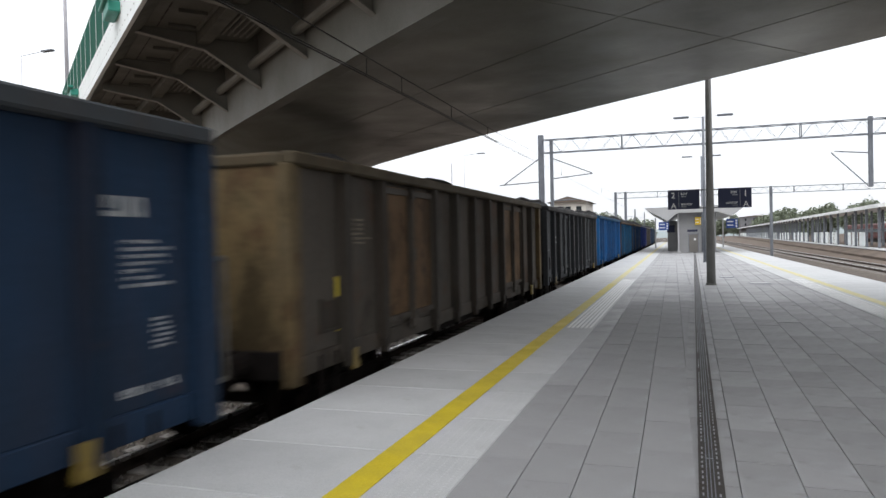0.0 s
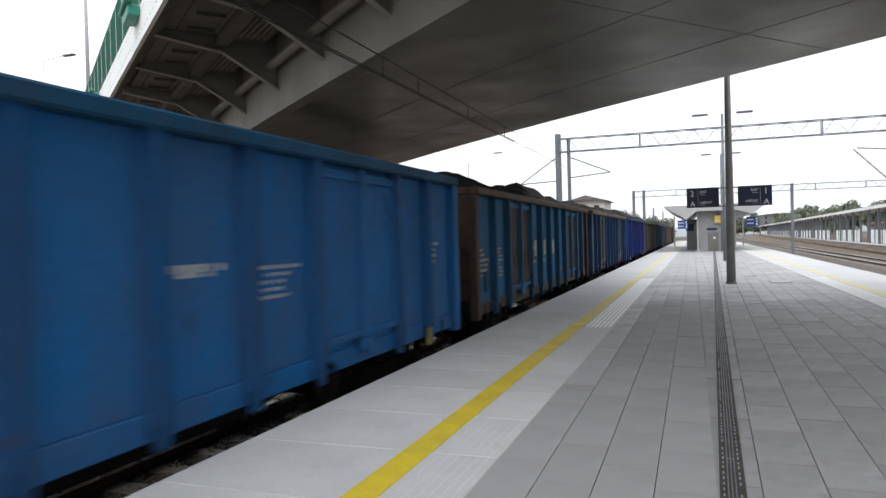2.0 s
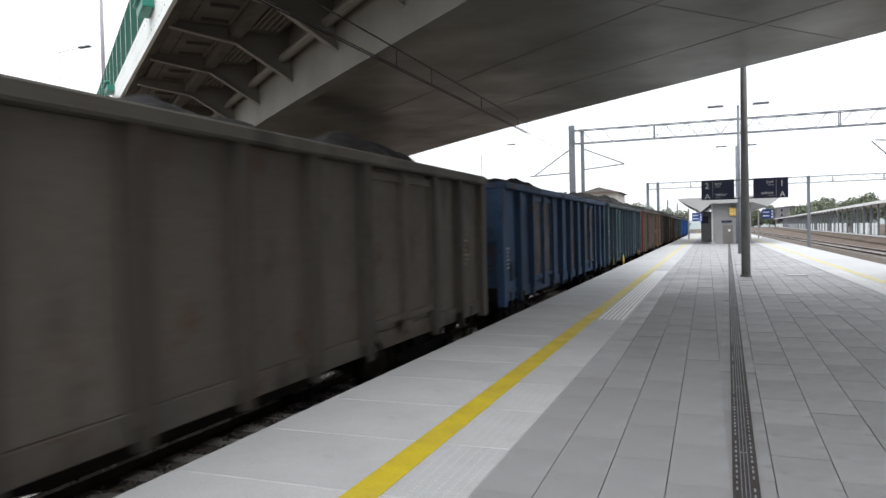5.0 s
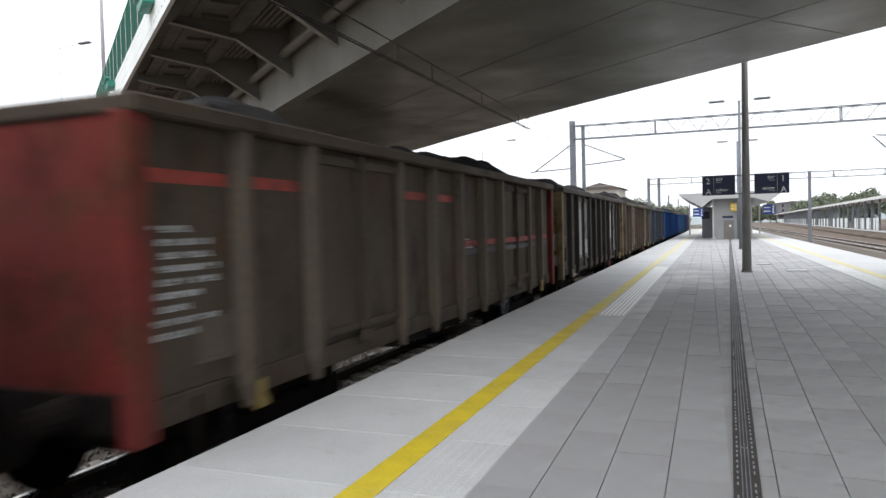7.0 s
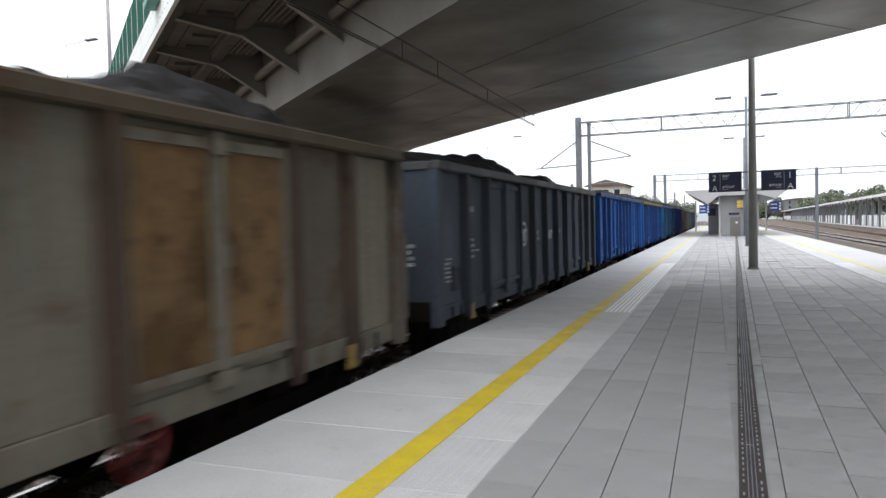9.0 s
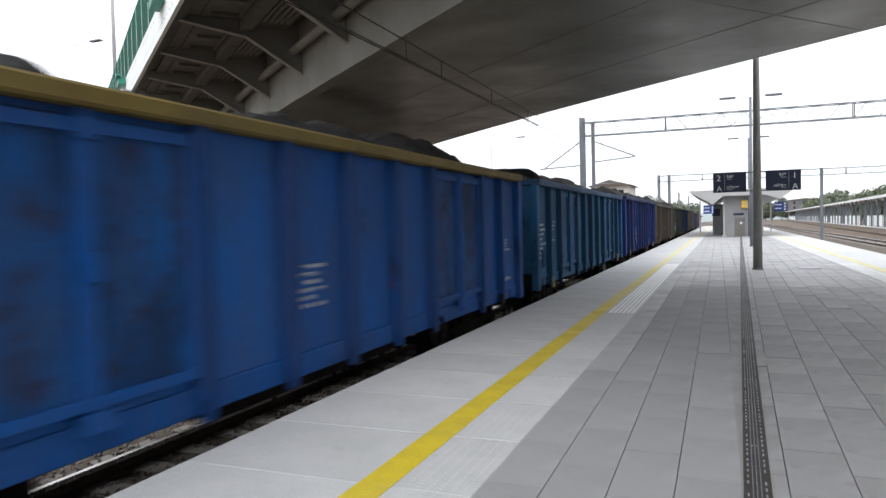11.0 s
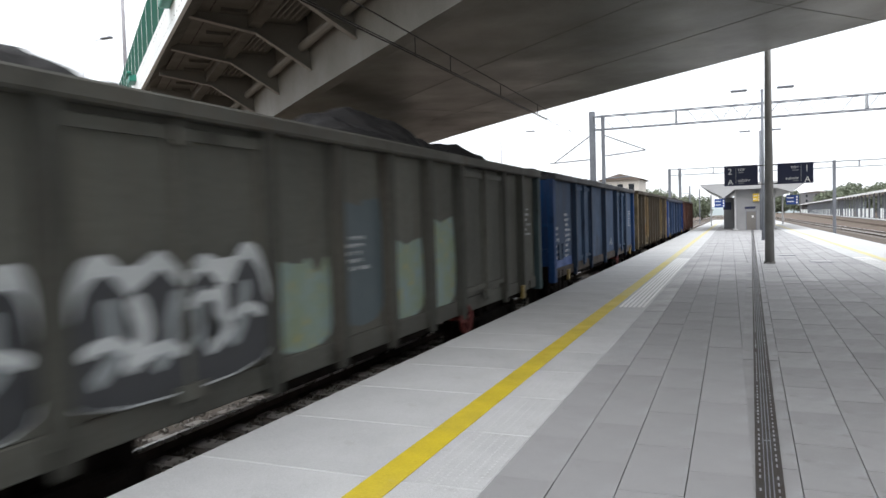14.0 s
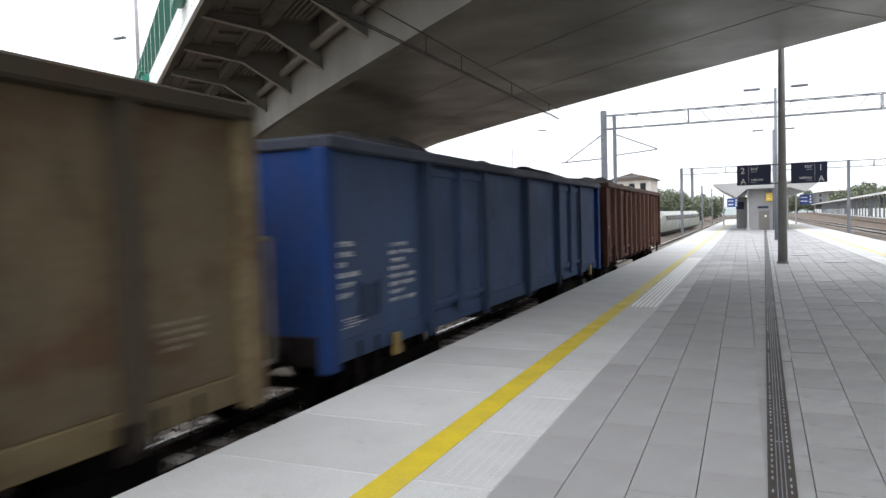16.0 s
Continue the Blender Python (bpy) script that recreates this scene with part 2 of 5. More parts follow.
def tube(bm, a, b, r0, r1=None, seg=8, caps=True):
    a, b = Vector(a), Vector(b)
    d = b - a
    m = Matrix.Translation((a + b) / 2) @ d.to_track_quat("Z", "Y").to_matrix().to_4x4()
    return bmesh.ops.create_cone(bm, cap_ends=caps, segments=seg, radius1=r0, radius2=r0 if r1 is None else r1, depth=d.length, matrix=m)["verts"]


def prism(bm, pts, axis_a, axis_b, origin, along, length):
    """Extrude the outline pts (a, b) along a direction; returns nothing."""
    A, Bv, O, D = Vector(axis_a), Vector(axis_b), Vector(origin), Vector(along)
    lo = [bm.verts.new(O + A * p + Bv * q) for p, q in pts]
    hi = [bm.verts.new(O + A * p + Bv * q + D * length) for p, q in pts]
    k = len(pts)
    for i in range(k):
        bm.faces.new((lo[i], lo[(i + 1) % k], hi[(i + 1) % k], hi[i]))
    bm.faces.new(lo[::-1])
    bm.faces.new(hi)


def mesh_of(name, bm, material, smooth=False):
    bmesh.ops.recalc_face_normals(bm, faces=bm.faces)
    me = bpy.data.meshes.new(name)
    bm.to_mesh(me)
    bm.free()
    me.materials.append(material)
    if smooth:
        for p in me.polygons:
            p.use_smooth = True
    return me


def part(name, bm, material, parent=None, label="", smooth=False):
    ob = new(name, mesh_of(name, bm, material, smooth))
    if parent is not None:
        ob.parent = parent
    if label:
        ob["label"] = label
    return ob


def shared(name, me, parent, m=None, material=None):
    ob = new(name, me)
    ob.parent = parent
    if m is not None:
        ob.matrix_basis = m
    if material is not None:
        ob.material_slots[0].link = "OBJECT"
        ob.material_slots[0].material = material
    return ob


def bmnew():
    return bmesh.new()


def boxpart(name, b, material, parent, label="", bevel=0.0, m=None):
    bm = bmnew()
    box(bm, *b, bevel=bevel, m=m)
    return part(name, bm, material, parent, label)


def words(name, text, size, material, parent, m, align="LEFT"):
    cu = bpy.data.curves.new(name, "FONT")
    cu.body, cu.size, cu.align_x, cu.extrude = text, size, align, 0.002
    tmp = bpy.data.objects.new(name, cu)
    scene.collection.objects.link(tmp)
    me = bpy.data.meshes.new_from_object(tmp)
    bpy.data.objects.remove(tmp)
    me.materials.clear()
    me.materials.append(material)
    ob = new(name, me)
    ob.parent = parent
    ob.matrix_basis = m
    return ob


# ---- ground, tracks ----
RAIL = -0.76
TRACK_X = -4.89
bm = bmnew()
bmesh.ops.create_grid(bm, x_segments=40, y_segments=40, size=2500)
g = part("ground", bm, M_GROUND)
g.location = (0, 0, RAIL - 0.36)
tagged(g, "brown trackside earth and gravel reaching to the horizon", "ground", kind="structure")


def track(xc, y0, y1, name, sleepers=True):
    root = new(name)
    root.location = (xc, 0, RAIL)
    bm = bmnew()
    prism(bm, [(-2.1, -0.34), (2.1, -0.34), (1.55, -0.17), (-1.55, -0.17)], (1, 0, 0), (0, 0, 1), (0, y0, 0), (0, 1, 0), y1 - y0)
    part("ballast_bed", bm, M_BALLAST, root)
    for s in (-1, 1):
        bm = bmnew()
        x = s * 0.75
        prism(bm, [(x - .075, -.165), (x + .075, -.165), (x + .02, -.13), (x + .02, -.045), (x - .02, -.045), (x - .02, -.13)], (1, 0, 0), (0, 0, 1), (0, y0, 0), (0, 1, 0), y1 - y0)
        r = part("rail", bm, M_RAILSIDE, root)
        bm = bmnew()
        prism(bm, [(x - .036, -.045), (x + .036, -.045), (x + .036, -.006), (x + .028, 0), (x - .028, 0), (x - .036, -.006)], (1, 0, 0), (0, 0, 1), (0, y0, 0), (0, 1, 0), y1 - y0)
        part("rail_head", bm, M_RAIL, r, "shiny worn running surface")
    if sleepers:
        bm = bmnew()
        y = y0
        while y < min(y1, 110):
            box(bm, -1.3, 1.3, y, y + .26, -.30, -.155)
            y += 0.6
        s = part("sleepers", bm, M_SLEEPER, root)
        s["kind"] = "stuff"
    return tagged(root, "railway track with worn steel rails on brown ballast", "railway track", kind="structure")


track(TRACK_X, -30, 400, "track_main")
track(-8.95, -30, 400, "track_second")
track(7.15, -30, 400, "track_right_near")
track(11.6, -30, 400, "track_right_far")

# ---- platform ----
PL, PR, P0, P1 = -3.22, 5.45, -12, 135
platform = new("platform")
tagged(platform, "station platform paved with grey tiles and pale concrete edge slabs", "platform", kind="structure")
bm = bmnew()
box(bm, PL + 0.06, PR - 0.06, P0, P1, RAIL - 0.3, -0.06)
part("platform_body", bm, M_CONC, platform)
bm = bmnew()
box(bm, PL + 0.08, PR - 0.08, P0, P1, -0.06, -0.03)
part("bedding", bm, M_JOINT, platform)
# ---- overbridge ----
# bridge frame: local x runs along the bridge (away to the far side of the tracks), local y across it, both level
BD, BN = Vector((-0.762, 0.648, 0)), Vector((0.648, 0.762, 0))
BM = Matrix((( -0.762, 0.648, 0, 0), (0.648, 0.762, 0, 0), (0, 0, 1, 0), (0, 0, 0, 1)))
bridge = new("overbridge")
tagged(bridge, "grey box-girder road bridge with cantilever brackets and green parapet", "bridge")
U0, U1 = -45.0, 62.0


def drop(u):
    return 0.0009 * max(0.0, u - 14) ** 2


def lift(u):
    return 0.026 * (u - 18)


def bridge_strip(name, outline, material, label="", u0=U0, u1=U1, step=4.0, parent=bridge, shift=drop):
    """A long piece with the given cross-section (across, height), following the drop of the bridge."""
    bm = bmnew()
    n = int((u1 - u0) / step)
    rings = []
    for i in range(n + 1):
        u = u0 + (u1 - u0) * i / n
        rings.append([bm.verts.new(BM @ Vector((u, a, b - shift(u)))) for a, b in outline])
    k = len(outline)
    for r0, r1 in zip(rings, rings[1:]):
        for i in range(k):
            bm.faces.new((r0[i], r0[(i + 1) % k], r1[(i + 1) % k], r1[i]))
    bm.faces.new(rings[0])
    bm.faces.new(rings[-1][::-1])
    return part(name, bm, material, parent, label)


NA, NB, ZS, ZD = 6.05, 14.47, 5.2, 7.32
for na in (8.9, 11.7):
    bridge_strip("weld_seam", [(na, ZS - 0.006), (na + 0.03, ZS - 0.006), (na + 0.03, ZS - 0.002), (na, ZS - 0.002)], M_SEAM)
for u in (-40.3, -27.9, -15.6, -3.4, 8.7, 21.2, 33.4):
    bm = bmnew()
    box(bm, u, u + 0.02, NA + 0.3, NB - 0.1, ZS - 0.005 - drop(u), ZS - 0.001 - drop(u), m=BM)
    part("weld_seam", bm, M_SEAM, bridge)


def haunch(p):
    """How far the underside rounds down towards the abutment beside the far track."""
    return 0.07 * max(0.0, -10.0 - p.x) ** 2


bm = bmnew()
nu, nv = 72, 14
grid = {}
for i in range(nu + 1):
    u = U0 + (U1 - U0) * i / nu
    for j in range(nv + 1):
        p = BM @ Vector((u, NA + (NB - NA) * j / nv, ZS - drop(u)))
        f = min(j, nv - j) / nv
        p.z -= min(1.2, haunch(p)) * min(1.0, 4 * f)
        grid[i, j] = bm.verts.new(p)
for i in range(nu):
    for j in range(nv):
        bm.faces.new((grid[i, j], grid[i + 1, j], grid[i + 1, j + 1], grid[i, j + 1]))
part("box_soffit", bm, M_SOFFIT, bridge, "smooth grey underside of the girder", True)
bridge_strip("near_web", [(NA + 0.004, ZS + 0.052), (NA + 0.05, ZS + 0.052), (NA - 0.05, ZD), (NA - 0.1, ZD)], M_WEB, "pale girder side")
bridge_strip("far_web", [(NB - 0.05, ZS + 0.052), (NB - 0.004, ZS + 0.052), (NB + 0.1, ZD), (NB + 0.05, ZD)], M_WEB)
bridge_strip("deck_slab", [(2.6, ZD + 0.004), (16.3, ZD + 0.004), (16.3, ZD + 0.25), (2.6, ZD + 0.25)], M_STEEL)
bridge_strip("bottom_flange_lip", [(NA - 0.12, ZS - 0.03), (NA + 0.25, ZS - 0.03), (NA + 0.25, ZS - 0.004), (NA - 0.12, ZS - 0.004)], M_WEB)
bridge_strip("fascia", [(2.5, 6.8), (2.596, 6.8), (2.596, 7.72), (2.5, 7.72)], M_FASCIA, "white parapet fascia", shift=lambda u: -lift(u))
bridge_strip("edge_beam", [(2.60, 6.82), (2.95, 7.0), (2.95, ZD), (2.60, ZD)], M_STEEL, shift=lambda u: -lift(u) * 0.7)
bridge_strip("stringer", [(4.3, 6.85), (4.62, 6.85), (4.62, ZD), (4.3, ZD)], M_STEEL)
bridge_strip("drain_pipe", [(5.78 + 0.13 * math.cos(k * math.pi / 5), 6.45 + 0.13 * math.sin(k * math.pi / 5)) for k in range(10)], M_WEB, "grey drain pipe beneath the deck")
XB, YB = BM @ Vector((1, 0, 0)), BM @ Vector((0, 1, 0))
# bracket webs and flanges use paler greys in place of bounced light
bm = bmnew()
prism(bm, [(NA - 0.02, 5.82), (4.5, 6.72), (2.75, 7.0), (2.75, ZD), (4.5, ZD), (NA - 0.04, ZD)], YB, (0, 0, 1), (0, 0, 0), XB, 0.03)
me_bracket = mesh_of("bracket_web", bm, M_WEB)
bm = bmnew()
prism(bm, [(NA - 0.02, 5.80), (4.5, 6.70), (2.75, 6.98), (2.75, 7.0), (4.5, 6.73), (NA - 0.02, 5.83)], YB, (0, 0, 1), XB * -0.09, XB, 0.2)
me_flange = mesh_of("bracket_flange", bm, M_FLANGE_LIT)
bm = bmnew()
box(bm, 0.04, 3.59, 2.97, 4.28, 7.12, 7.16, m=BM)
box(bm, 0.04, 3.59, 4.63, 5.60, 7.00, 7.04, m=BM)
me_pan = mesh_of("deck_pan", bm, M_STEEL)
bm = bmnew()
for a in (4.72, 4.88, 5.04, 5.20, 5.36):
    box(bm, 0.75, 2.7, a, a + 0.05, 6.88, 6.998, m=BM)
me_rib = mesh_of("deck_rib", bm, M_WEB)
bm = bmnew()
for u, v in ((0.5, 0.58), (1.72, 1.8), (3.0, 3.08)):
    box(bm, u, v, 3.5, 4.26, 7.03, 7.118, m=BM)
box(bm, 0.5, 3.08, 4.18, 4.26, 7.03, 7.118, m=BM)
me_recess = mesh_of("pan_stiffener", bm, M_STEEL)
bm = bmnew()
for q in range(6):
    box(bm, 0.25 + 0.55 * q, 0.68 + 0.55 * q, 3.28, 3.315, 7.112, 7.1185, m=BM)
me_slot = mesh_of("drain_slot", bm, M_DARK)
for k in range(-14, 12):
    u = 15.9 + 3.6 * k
    m = Matrix.Translation(BM @ Vector((u, 0, 0)) - Vector((0, 0, drop(u))))
    shared("bracket_web", me_bracket, bridge, m)
    shared("bracket_flange", me_flange, bridge, m)
    shared("deck_pan", me_pan, bridge, m)
    shared("deck_rib", me_rib, bridge, m)
    shared("pan_stiffener", me_recess, bridge, m)
    shared("drain_slot", me_slot, bridge, m)
# parapet: green panels between posts
bm = bmnew()
box(bm, 0.022, 1.978, 2.52, 2.55, 7.74, 9.42, m=BM)
me_panel = mesh_of("parapet_panel", bm, M_GREEN)
bm = bmnew()
box(bm, -0.02, 0.02, 2.51, 2.58, 7.6, 9.44, m=BM)
me_ppost = mesh_of("parapet_post", bm, M_WHITE)
bm = bmnew()
box(bm, -0.55, 0.55, 2.2, 2.498, 7.42, 7.70, 0.03, m=BM)
box(bm, -0.75, 0.75, 2.1, 2.3, 7.71, 7.80, 0.03, m=BM)
me_pbr = mesh_of("parapet_bracket", bm, M_TEAL)
for k in range(-10, 20):
    u = 14.0 + 2.0 * k
    if u > 46:
        break
    m = Matrix.Translation(BM @ Vector((u, 0, 0)) + Vector((0, 0, lift(u))))
    shared("parapet_panel", me_panel, bridge, m)
    shared("parapet_post", me_ppost, bridge, m)
for u in (6.8, 20.3, 33.8):
    shared("parapet_bracket", me_pbr, bridge, Matrix.Translation(BM @ Vector((u, 0, 0)) + Vector((0, 0, lift(u)))))
bm = bmnew()
for i in range(60):
    u = 4.0 + 0.5 * i
    for z in (7.02, 7.5):
        box(bm, u, u + 0.035, 2.494, 2.4995, z + lift(u), z + 0.035 + lift(u), m=BM)
ob = part("fascia_bolts", bm, M_STEEL, bridge, "small bolts along the white fascia")
ob["kind"] = "stuff"
# pier under the far end
bm = bmnew()
box(bm, 30.5, 33.5, 4.8, 14.2, RAIL - 0.4, 4.94, m=BM)
part("abutment", bm, M_CONC, bridge, "plain concrete abutment wall")
bm = bmnew()
box(bm, -34, -31.5, 6.6, 13.9, RAIL - 0.4, ZS - 0.01, m=BM)
part("pier", bm, M_CONC, bridge, "plain concrete pier")


# ---- coal wagons ----
def paint(name, col, rust=(0.085, 0.045, 0.026), amt=0.5, streak=0.4, dirt=0.68, scale=0.9, grime=0.25):
    col = tuple(c * 0.86 for c in col)
    mean = sum(col) / 3
    lively = 1.35 if col[2] > col[0] else 0.95
    col = tuple(max(0.005, mean + lively * (c - mean)) for c in col)
    dust = sum(col) / 3 * 1.1
    dark = tuple(0.3 * c + 0.25 * q for c, q in zip(col, (0.022, 0.019, 0.016)))
    return mat(name, col, tuple(0.66 * c * dirt / 0.68 + 0.17 * dust for c in col), 0.68, 0.0, scale, 0.1, 18,
               spots=tuple(0.6 * a + 0.2 * b for a, b in zip(rust, col)), spot_amt=amt, streak=streak, spec=0.08, spot_scale=2.4,
               shift=True, patch=dark, patch_amt=grime, grain=0.35)


HL = 6.4
M_SILL = mat("rusty_brown_sill", (0.038, 0.025, 0.019), (0.022, 0.017, 0.014), 0.85, 0.0, 2.5, 0.1, 20, spots=(0.075, 0.04, 0.022), spot_amt=0.4)
M_PATCHW = mat("pale_repair_plate", (0.30, 0.31, 0.31), (0.22, 0.22, 0.22), 0.6, 0.0, 2, 0.05, 20, spots=(0.12, 0.08, 0.05), spot_amt=0.3)
M_PATCHG = mat("slate_repair_plate", (0.07, 0.075, 0.085), (0.05, 0.055, 0.06), 0.6, 0.0, 2)
M_HANDRAIL = mat("grimy_grey_tube", (0.12, 0.115, 0.105), (0.08, 0.072, 0.062), 0.7, 0.0, 4, 0.05, spec=0.1)
M_BRED = mat("chipped_red_paint", (0.13, 0.018, 0.015), (0.08, 0.015, 0.012), 0.6, scale=4)
M_HOOK = mat("chipped_yellow_paint", (0.20, 0.14, 0.03), (0.12, 0.085, 0.03), 0.6, scale=5, spots=(0.08, 0.05, 0.03), spot_amt=0.4)
POSTS = (-6.33, -5.25, -4.2, -2.2, -1.1, 0.0, 1.1, 2.2, 4.2, 5.25, 6.33)


def build_wagon():
    """One open coal wagon, centred on its own length, rail level at z = 0. Returns the list of its parts by kind."""
    root = new("coal_wagon")
    W = {"root": root}
    # side walls
    for s in (1, -1):
        bm = bmnew()
        box(bm, min(s * 1.27, s * 1.305), max(s * 1.27, s * 1.305), -HL, HL, 0.98, 3.02)
        part("side_wall", bm, M_STEEL, root)["slot"] = "panel"
    # sheet panels between the posts
    for w in (0.84, 0.89):
        bm = bmnew()
        vs = box(bm, 1.3055, 1.3102, -w / 2, w / 2, 1.105, 2.985, 0.003)
        me_panel = mesh_of("side_panel", bm, M_STEEL)
        for k, (a, b) in enumerate(zip(POSTS, POSTS[1:])):
            if b - a > 1.5 or (b - a > 1.08) != (w > 0.86):
                continue
            for s in (1, -1):
                ob = shared("side_panel", me_panel, root, pose(0, (a + b) / 2, 0, 0, 0, 0 if s > 0 else 180))
                ob["slot"] = "panel" + str(k)
    # posts
    bm = bmnew()
    prism(bm, [(-0.085, 1.306), (0.085, 1.306), (0.052, 1.425), (-0.052, 1.425)], (0, 1, 0), (1, 0, 0), (0, 0, 1.02), (0, 0, 1), 1.97)
    prism(bm, [(-0.075, 1.02), (0.075, 1.02), (0.04, 0.84), (-0.04, 0.84)], (0, 1, 0), (0, 0, 1), (1.335, 0, 0), (1, 0, 0), 0.075)
    me = mesh_of("side_post", bm, M_STEEL)
    for k, y in enumerate(POSTS[1:-1]):
        for s in (1, -1):
            ob = shared("side_post", me, root, pose(0, y, 0, 0, 0, 0 if s > 0 else 180))
            ob["slot"] = "post"
            ob["bay"] = k
    # doors
    bm = bmnew()
    box(bm, 1.307, 1.345, 0.02, 0.93, 1.18, 2.94, 0.004)
    me = mesh_of("door", bm, M_STEEL)
    bm = bmnew()
    for b in ((0.02, 0.075, 1.18, 2.94), (0.875, 0.93, 1.18, 2.94), (0.075, 0.875, 1.18, 1.25), (0.075, 0.875, 2.84, 2.92)):
        box(bm, 1.345, 1.375, *b)
    me_fr = mesh_of("door_frame", bm, M_STEEL)
    bm = bmnew()
    tube(bm, (1.39, 0, 1.0), (1.39, 0, 2.98), 0.028, seg=8)
    box(bm, 1.38, 1.43, -0.05, 0.05, 1.95, 2.12)
    box(bm, 1.38, 1.43, -0.12, 0.12, 1.05, 1.16)
    box(bm, 1.38, 1.43, -0.05, 0.05, 2.80, 2.92)
    me_lock = mesh_of("door_lock", bm, M_STEEL)
    for y in (-3.2, 3.2):
        for s in (1, -1):
            for q in (0, 1):
                ob = shared("door", me, root, pose(0, y + (s * (0 if q else -0.95)), 0, 0, 0, 0 if s > 0 else 180))
                if s < 0:
                    ob.matrix_basis = pose(0, y + (0.95 if q else 0), 0, 0, 0, 180)
                ob["slot"] = "door"
                shared("door_frame", me_fr, ob)["slot"] = "lock"
            ob = shared("door_lock", me_lock, root, pose(0, y, 0, 0, 0, 0 if s > 0 else 180))
            ob["slot"] = "lock"
    # top rim
    bm = bmnew()
    box(bm, 1.29, 1.45, -HL - 0.06, HL + 0.06, 2.99, 3.12, 0.02)
    box(bm, -1.45, -1.29, -HL - 0.06, HL + 0.06, 2.99, 3.12, 0.02)
    for y in (-HL, HL):
        box(bm, -1.29, 1.29, y - 0.065, y + 0.065, 2.99, 3.115, 0.02)
    part("top_rim", bm, M_STEEL, root)["slot"] = "rim"
    # lower side sill
    for s in (1, -1):
        bm = bmnew()
        box(bm, min(s * 1.18, s * 1.33), max(s * 1.18, s * 1.33), -HL + 0.11, HL - 0.11, 0.89, 1.10, 0.01)
        part("side_sill", bm, M_STEEL, root)["slot"] = "sill"
    # ends
    for s in (1, -1):
        bm = bmnew()
        y = s * HL
        box(bm, -1.39, 1.39, y - 0.03, y + 0.03, 0.98, 3.02)
        part("end_wall", bm, M_STEEL, root)["slot"] = "end"
        for z in (1.48, 2.02):
            boxpart("end_rib", (-1.27, 1.27, y - 0.13 if s < 0 else y + 0.031, y - 0.031 if s < 0 else y + 0.13, z, z + 0.07), M_STEEL, root)["slot"] = "endrib"
        for x in (-1.41, 1.27):
            boxpart("corner_post", (x, x + 0.14, y - 0.10, y + 0.10, 0.84, 3.0), M_STEEL, root, bevel=0.01)["slot"] = "end"
        bm = bmnew()
        box(bm, -1.32, 1.32, y - 0.08, y + 0.16, 0.90, 1.18, 0.01)
        box(bm, -0.12, 0.12, y if s > 0 else y - 0.5, y + 0.5 if s > 0 else y, 0.95, 1.12, 0.02)
        part("headstock", bm, M_RUST_SHADED, root)
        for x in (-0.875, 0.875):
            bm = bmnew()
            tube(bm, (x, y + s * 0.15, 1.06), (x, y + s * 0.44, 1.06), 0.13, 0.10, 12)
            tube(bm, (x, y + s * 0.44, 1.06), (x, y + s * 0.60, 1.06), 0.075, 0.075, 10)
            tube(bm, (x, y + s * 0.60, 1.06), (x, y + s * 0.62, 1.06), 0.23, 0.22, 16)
            part("buffer", bm, M_RUST_SHADED, root, "rusty round buffer")
        # bent handrail at the corner
        bm = bmnew()
        pts = [(s * 1.32, y + s * 0.05, 1.12), (s * 1.32, y + s * 0.30, 1.12), (s * 1.32, y + s * 0.30, 2.12), (s * 1.32, y + s * 0.05, 2.12)]
        for a, b in zip(pts, pts[1:]):
            tube(bm, a, b, 0.024, seg=6)
        part("handrail", bm, M_HANDRAIL, root, "bent tube handrail")["slot"] = "rail"
        for sx in (1, -1):
            bm = bmnew()
            box(bm, sx * 1.33 - 0.03, sx * 1.33 + 0.03, y - s * 0.75 - 0.2, y - s * 0.75 + 0.2, 0.58, 0.61)
            for d in (-0.18, 0.18):
                box(bm, sx * 1.33 - 0.015, sx * 1.33 + 0.015, y - s * 0.75 + d - 0.015, y - s * 0.75 + d + 0.015, 0.6, 1.05)
            part("foot_step", bm, M_RUST_SHADED, root)
            bm = bmnew()
            prism(bm, [(-0.05, 1.03), (0.05, 1.03), (0.05, 0.90), (0.10, 0.84), (0.10, 0.80), (-0.07, 0.80), (-0.07, 0.85), (-0.05, 0.90)], (0, 1, 0), (0, 0, 1), (sx * 1.40 - 0.025, y - s * 1.25, 0), (1, 0, 0), 0.05)
            part("tow_hook", bm, M_HOOK, root, "yellow towing hook")["slot"] = "hook"
    # placard frames low on the first bays
    bm = bmnew()
    box(bm, 1.311, 1.325, -0.17, 0.17, 1.30, 1.60)
    for b in ((-0.2, -0.17, 1.27, 1.63), (0.17, 0.2, 1.27, 1.63), (-0.17, 0.17, 1.27, 1.30)):
        box(bm, 1.311, 1.345, *b)
    me = mesh_of("placard_frame", bm, M_SILL)
    for s in (1, -1):
        shared("placard_frame", me, root, pose(0, -5.58 * s, 0, 0, 0, 0 if s > 0 else 180))["slot"] = "placard"
    # brake wheel on the side
    bm = bmnew()
    n = 18
    for i in range(n):
        a0, a1 = 2 * math.pi * i / n, 2 * math.pi * (i + 1) / n
        tube(bm, (1.36, 2.35 + 0.2 * math.cos(a0), 0.82 + 0.2 * math.sin(a0)), (1.36, 2.35 + 0.2 * math.cos(a1), 0.82 + 0.2 * math.sin(a1)), 0.022, seg=6)
    for i in range(3):
        a0 = math.pi * i / 3 + 0.3
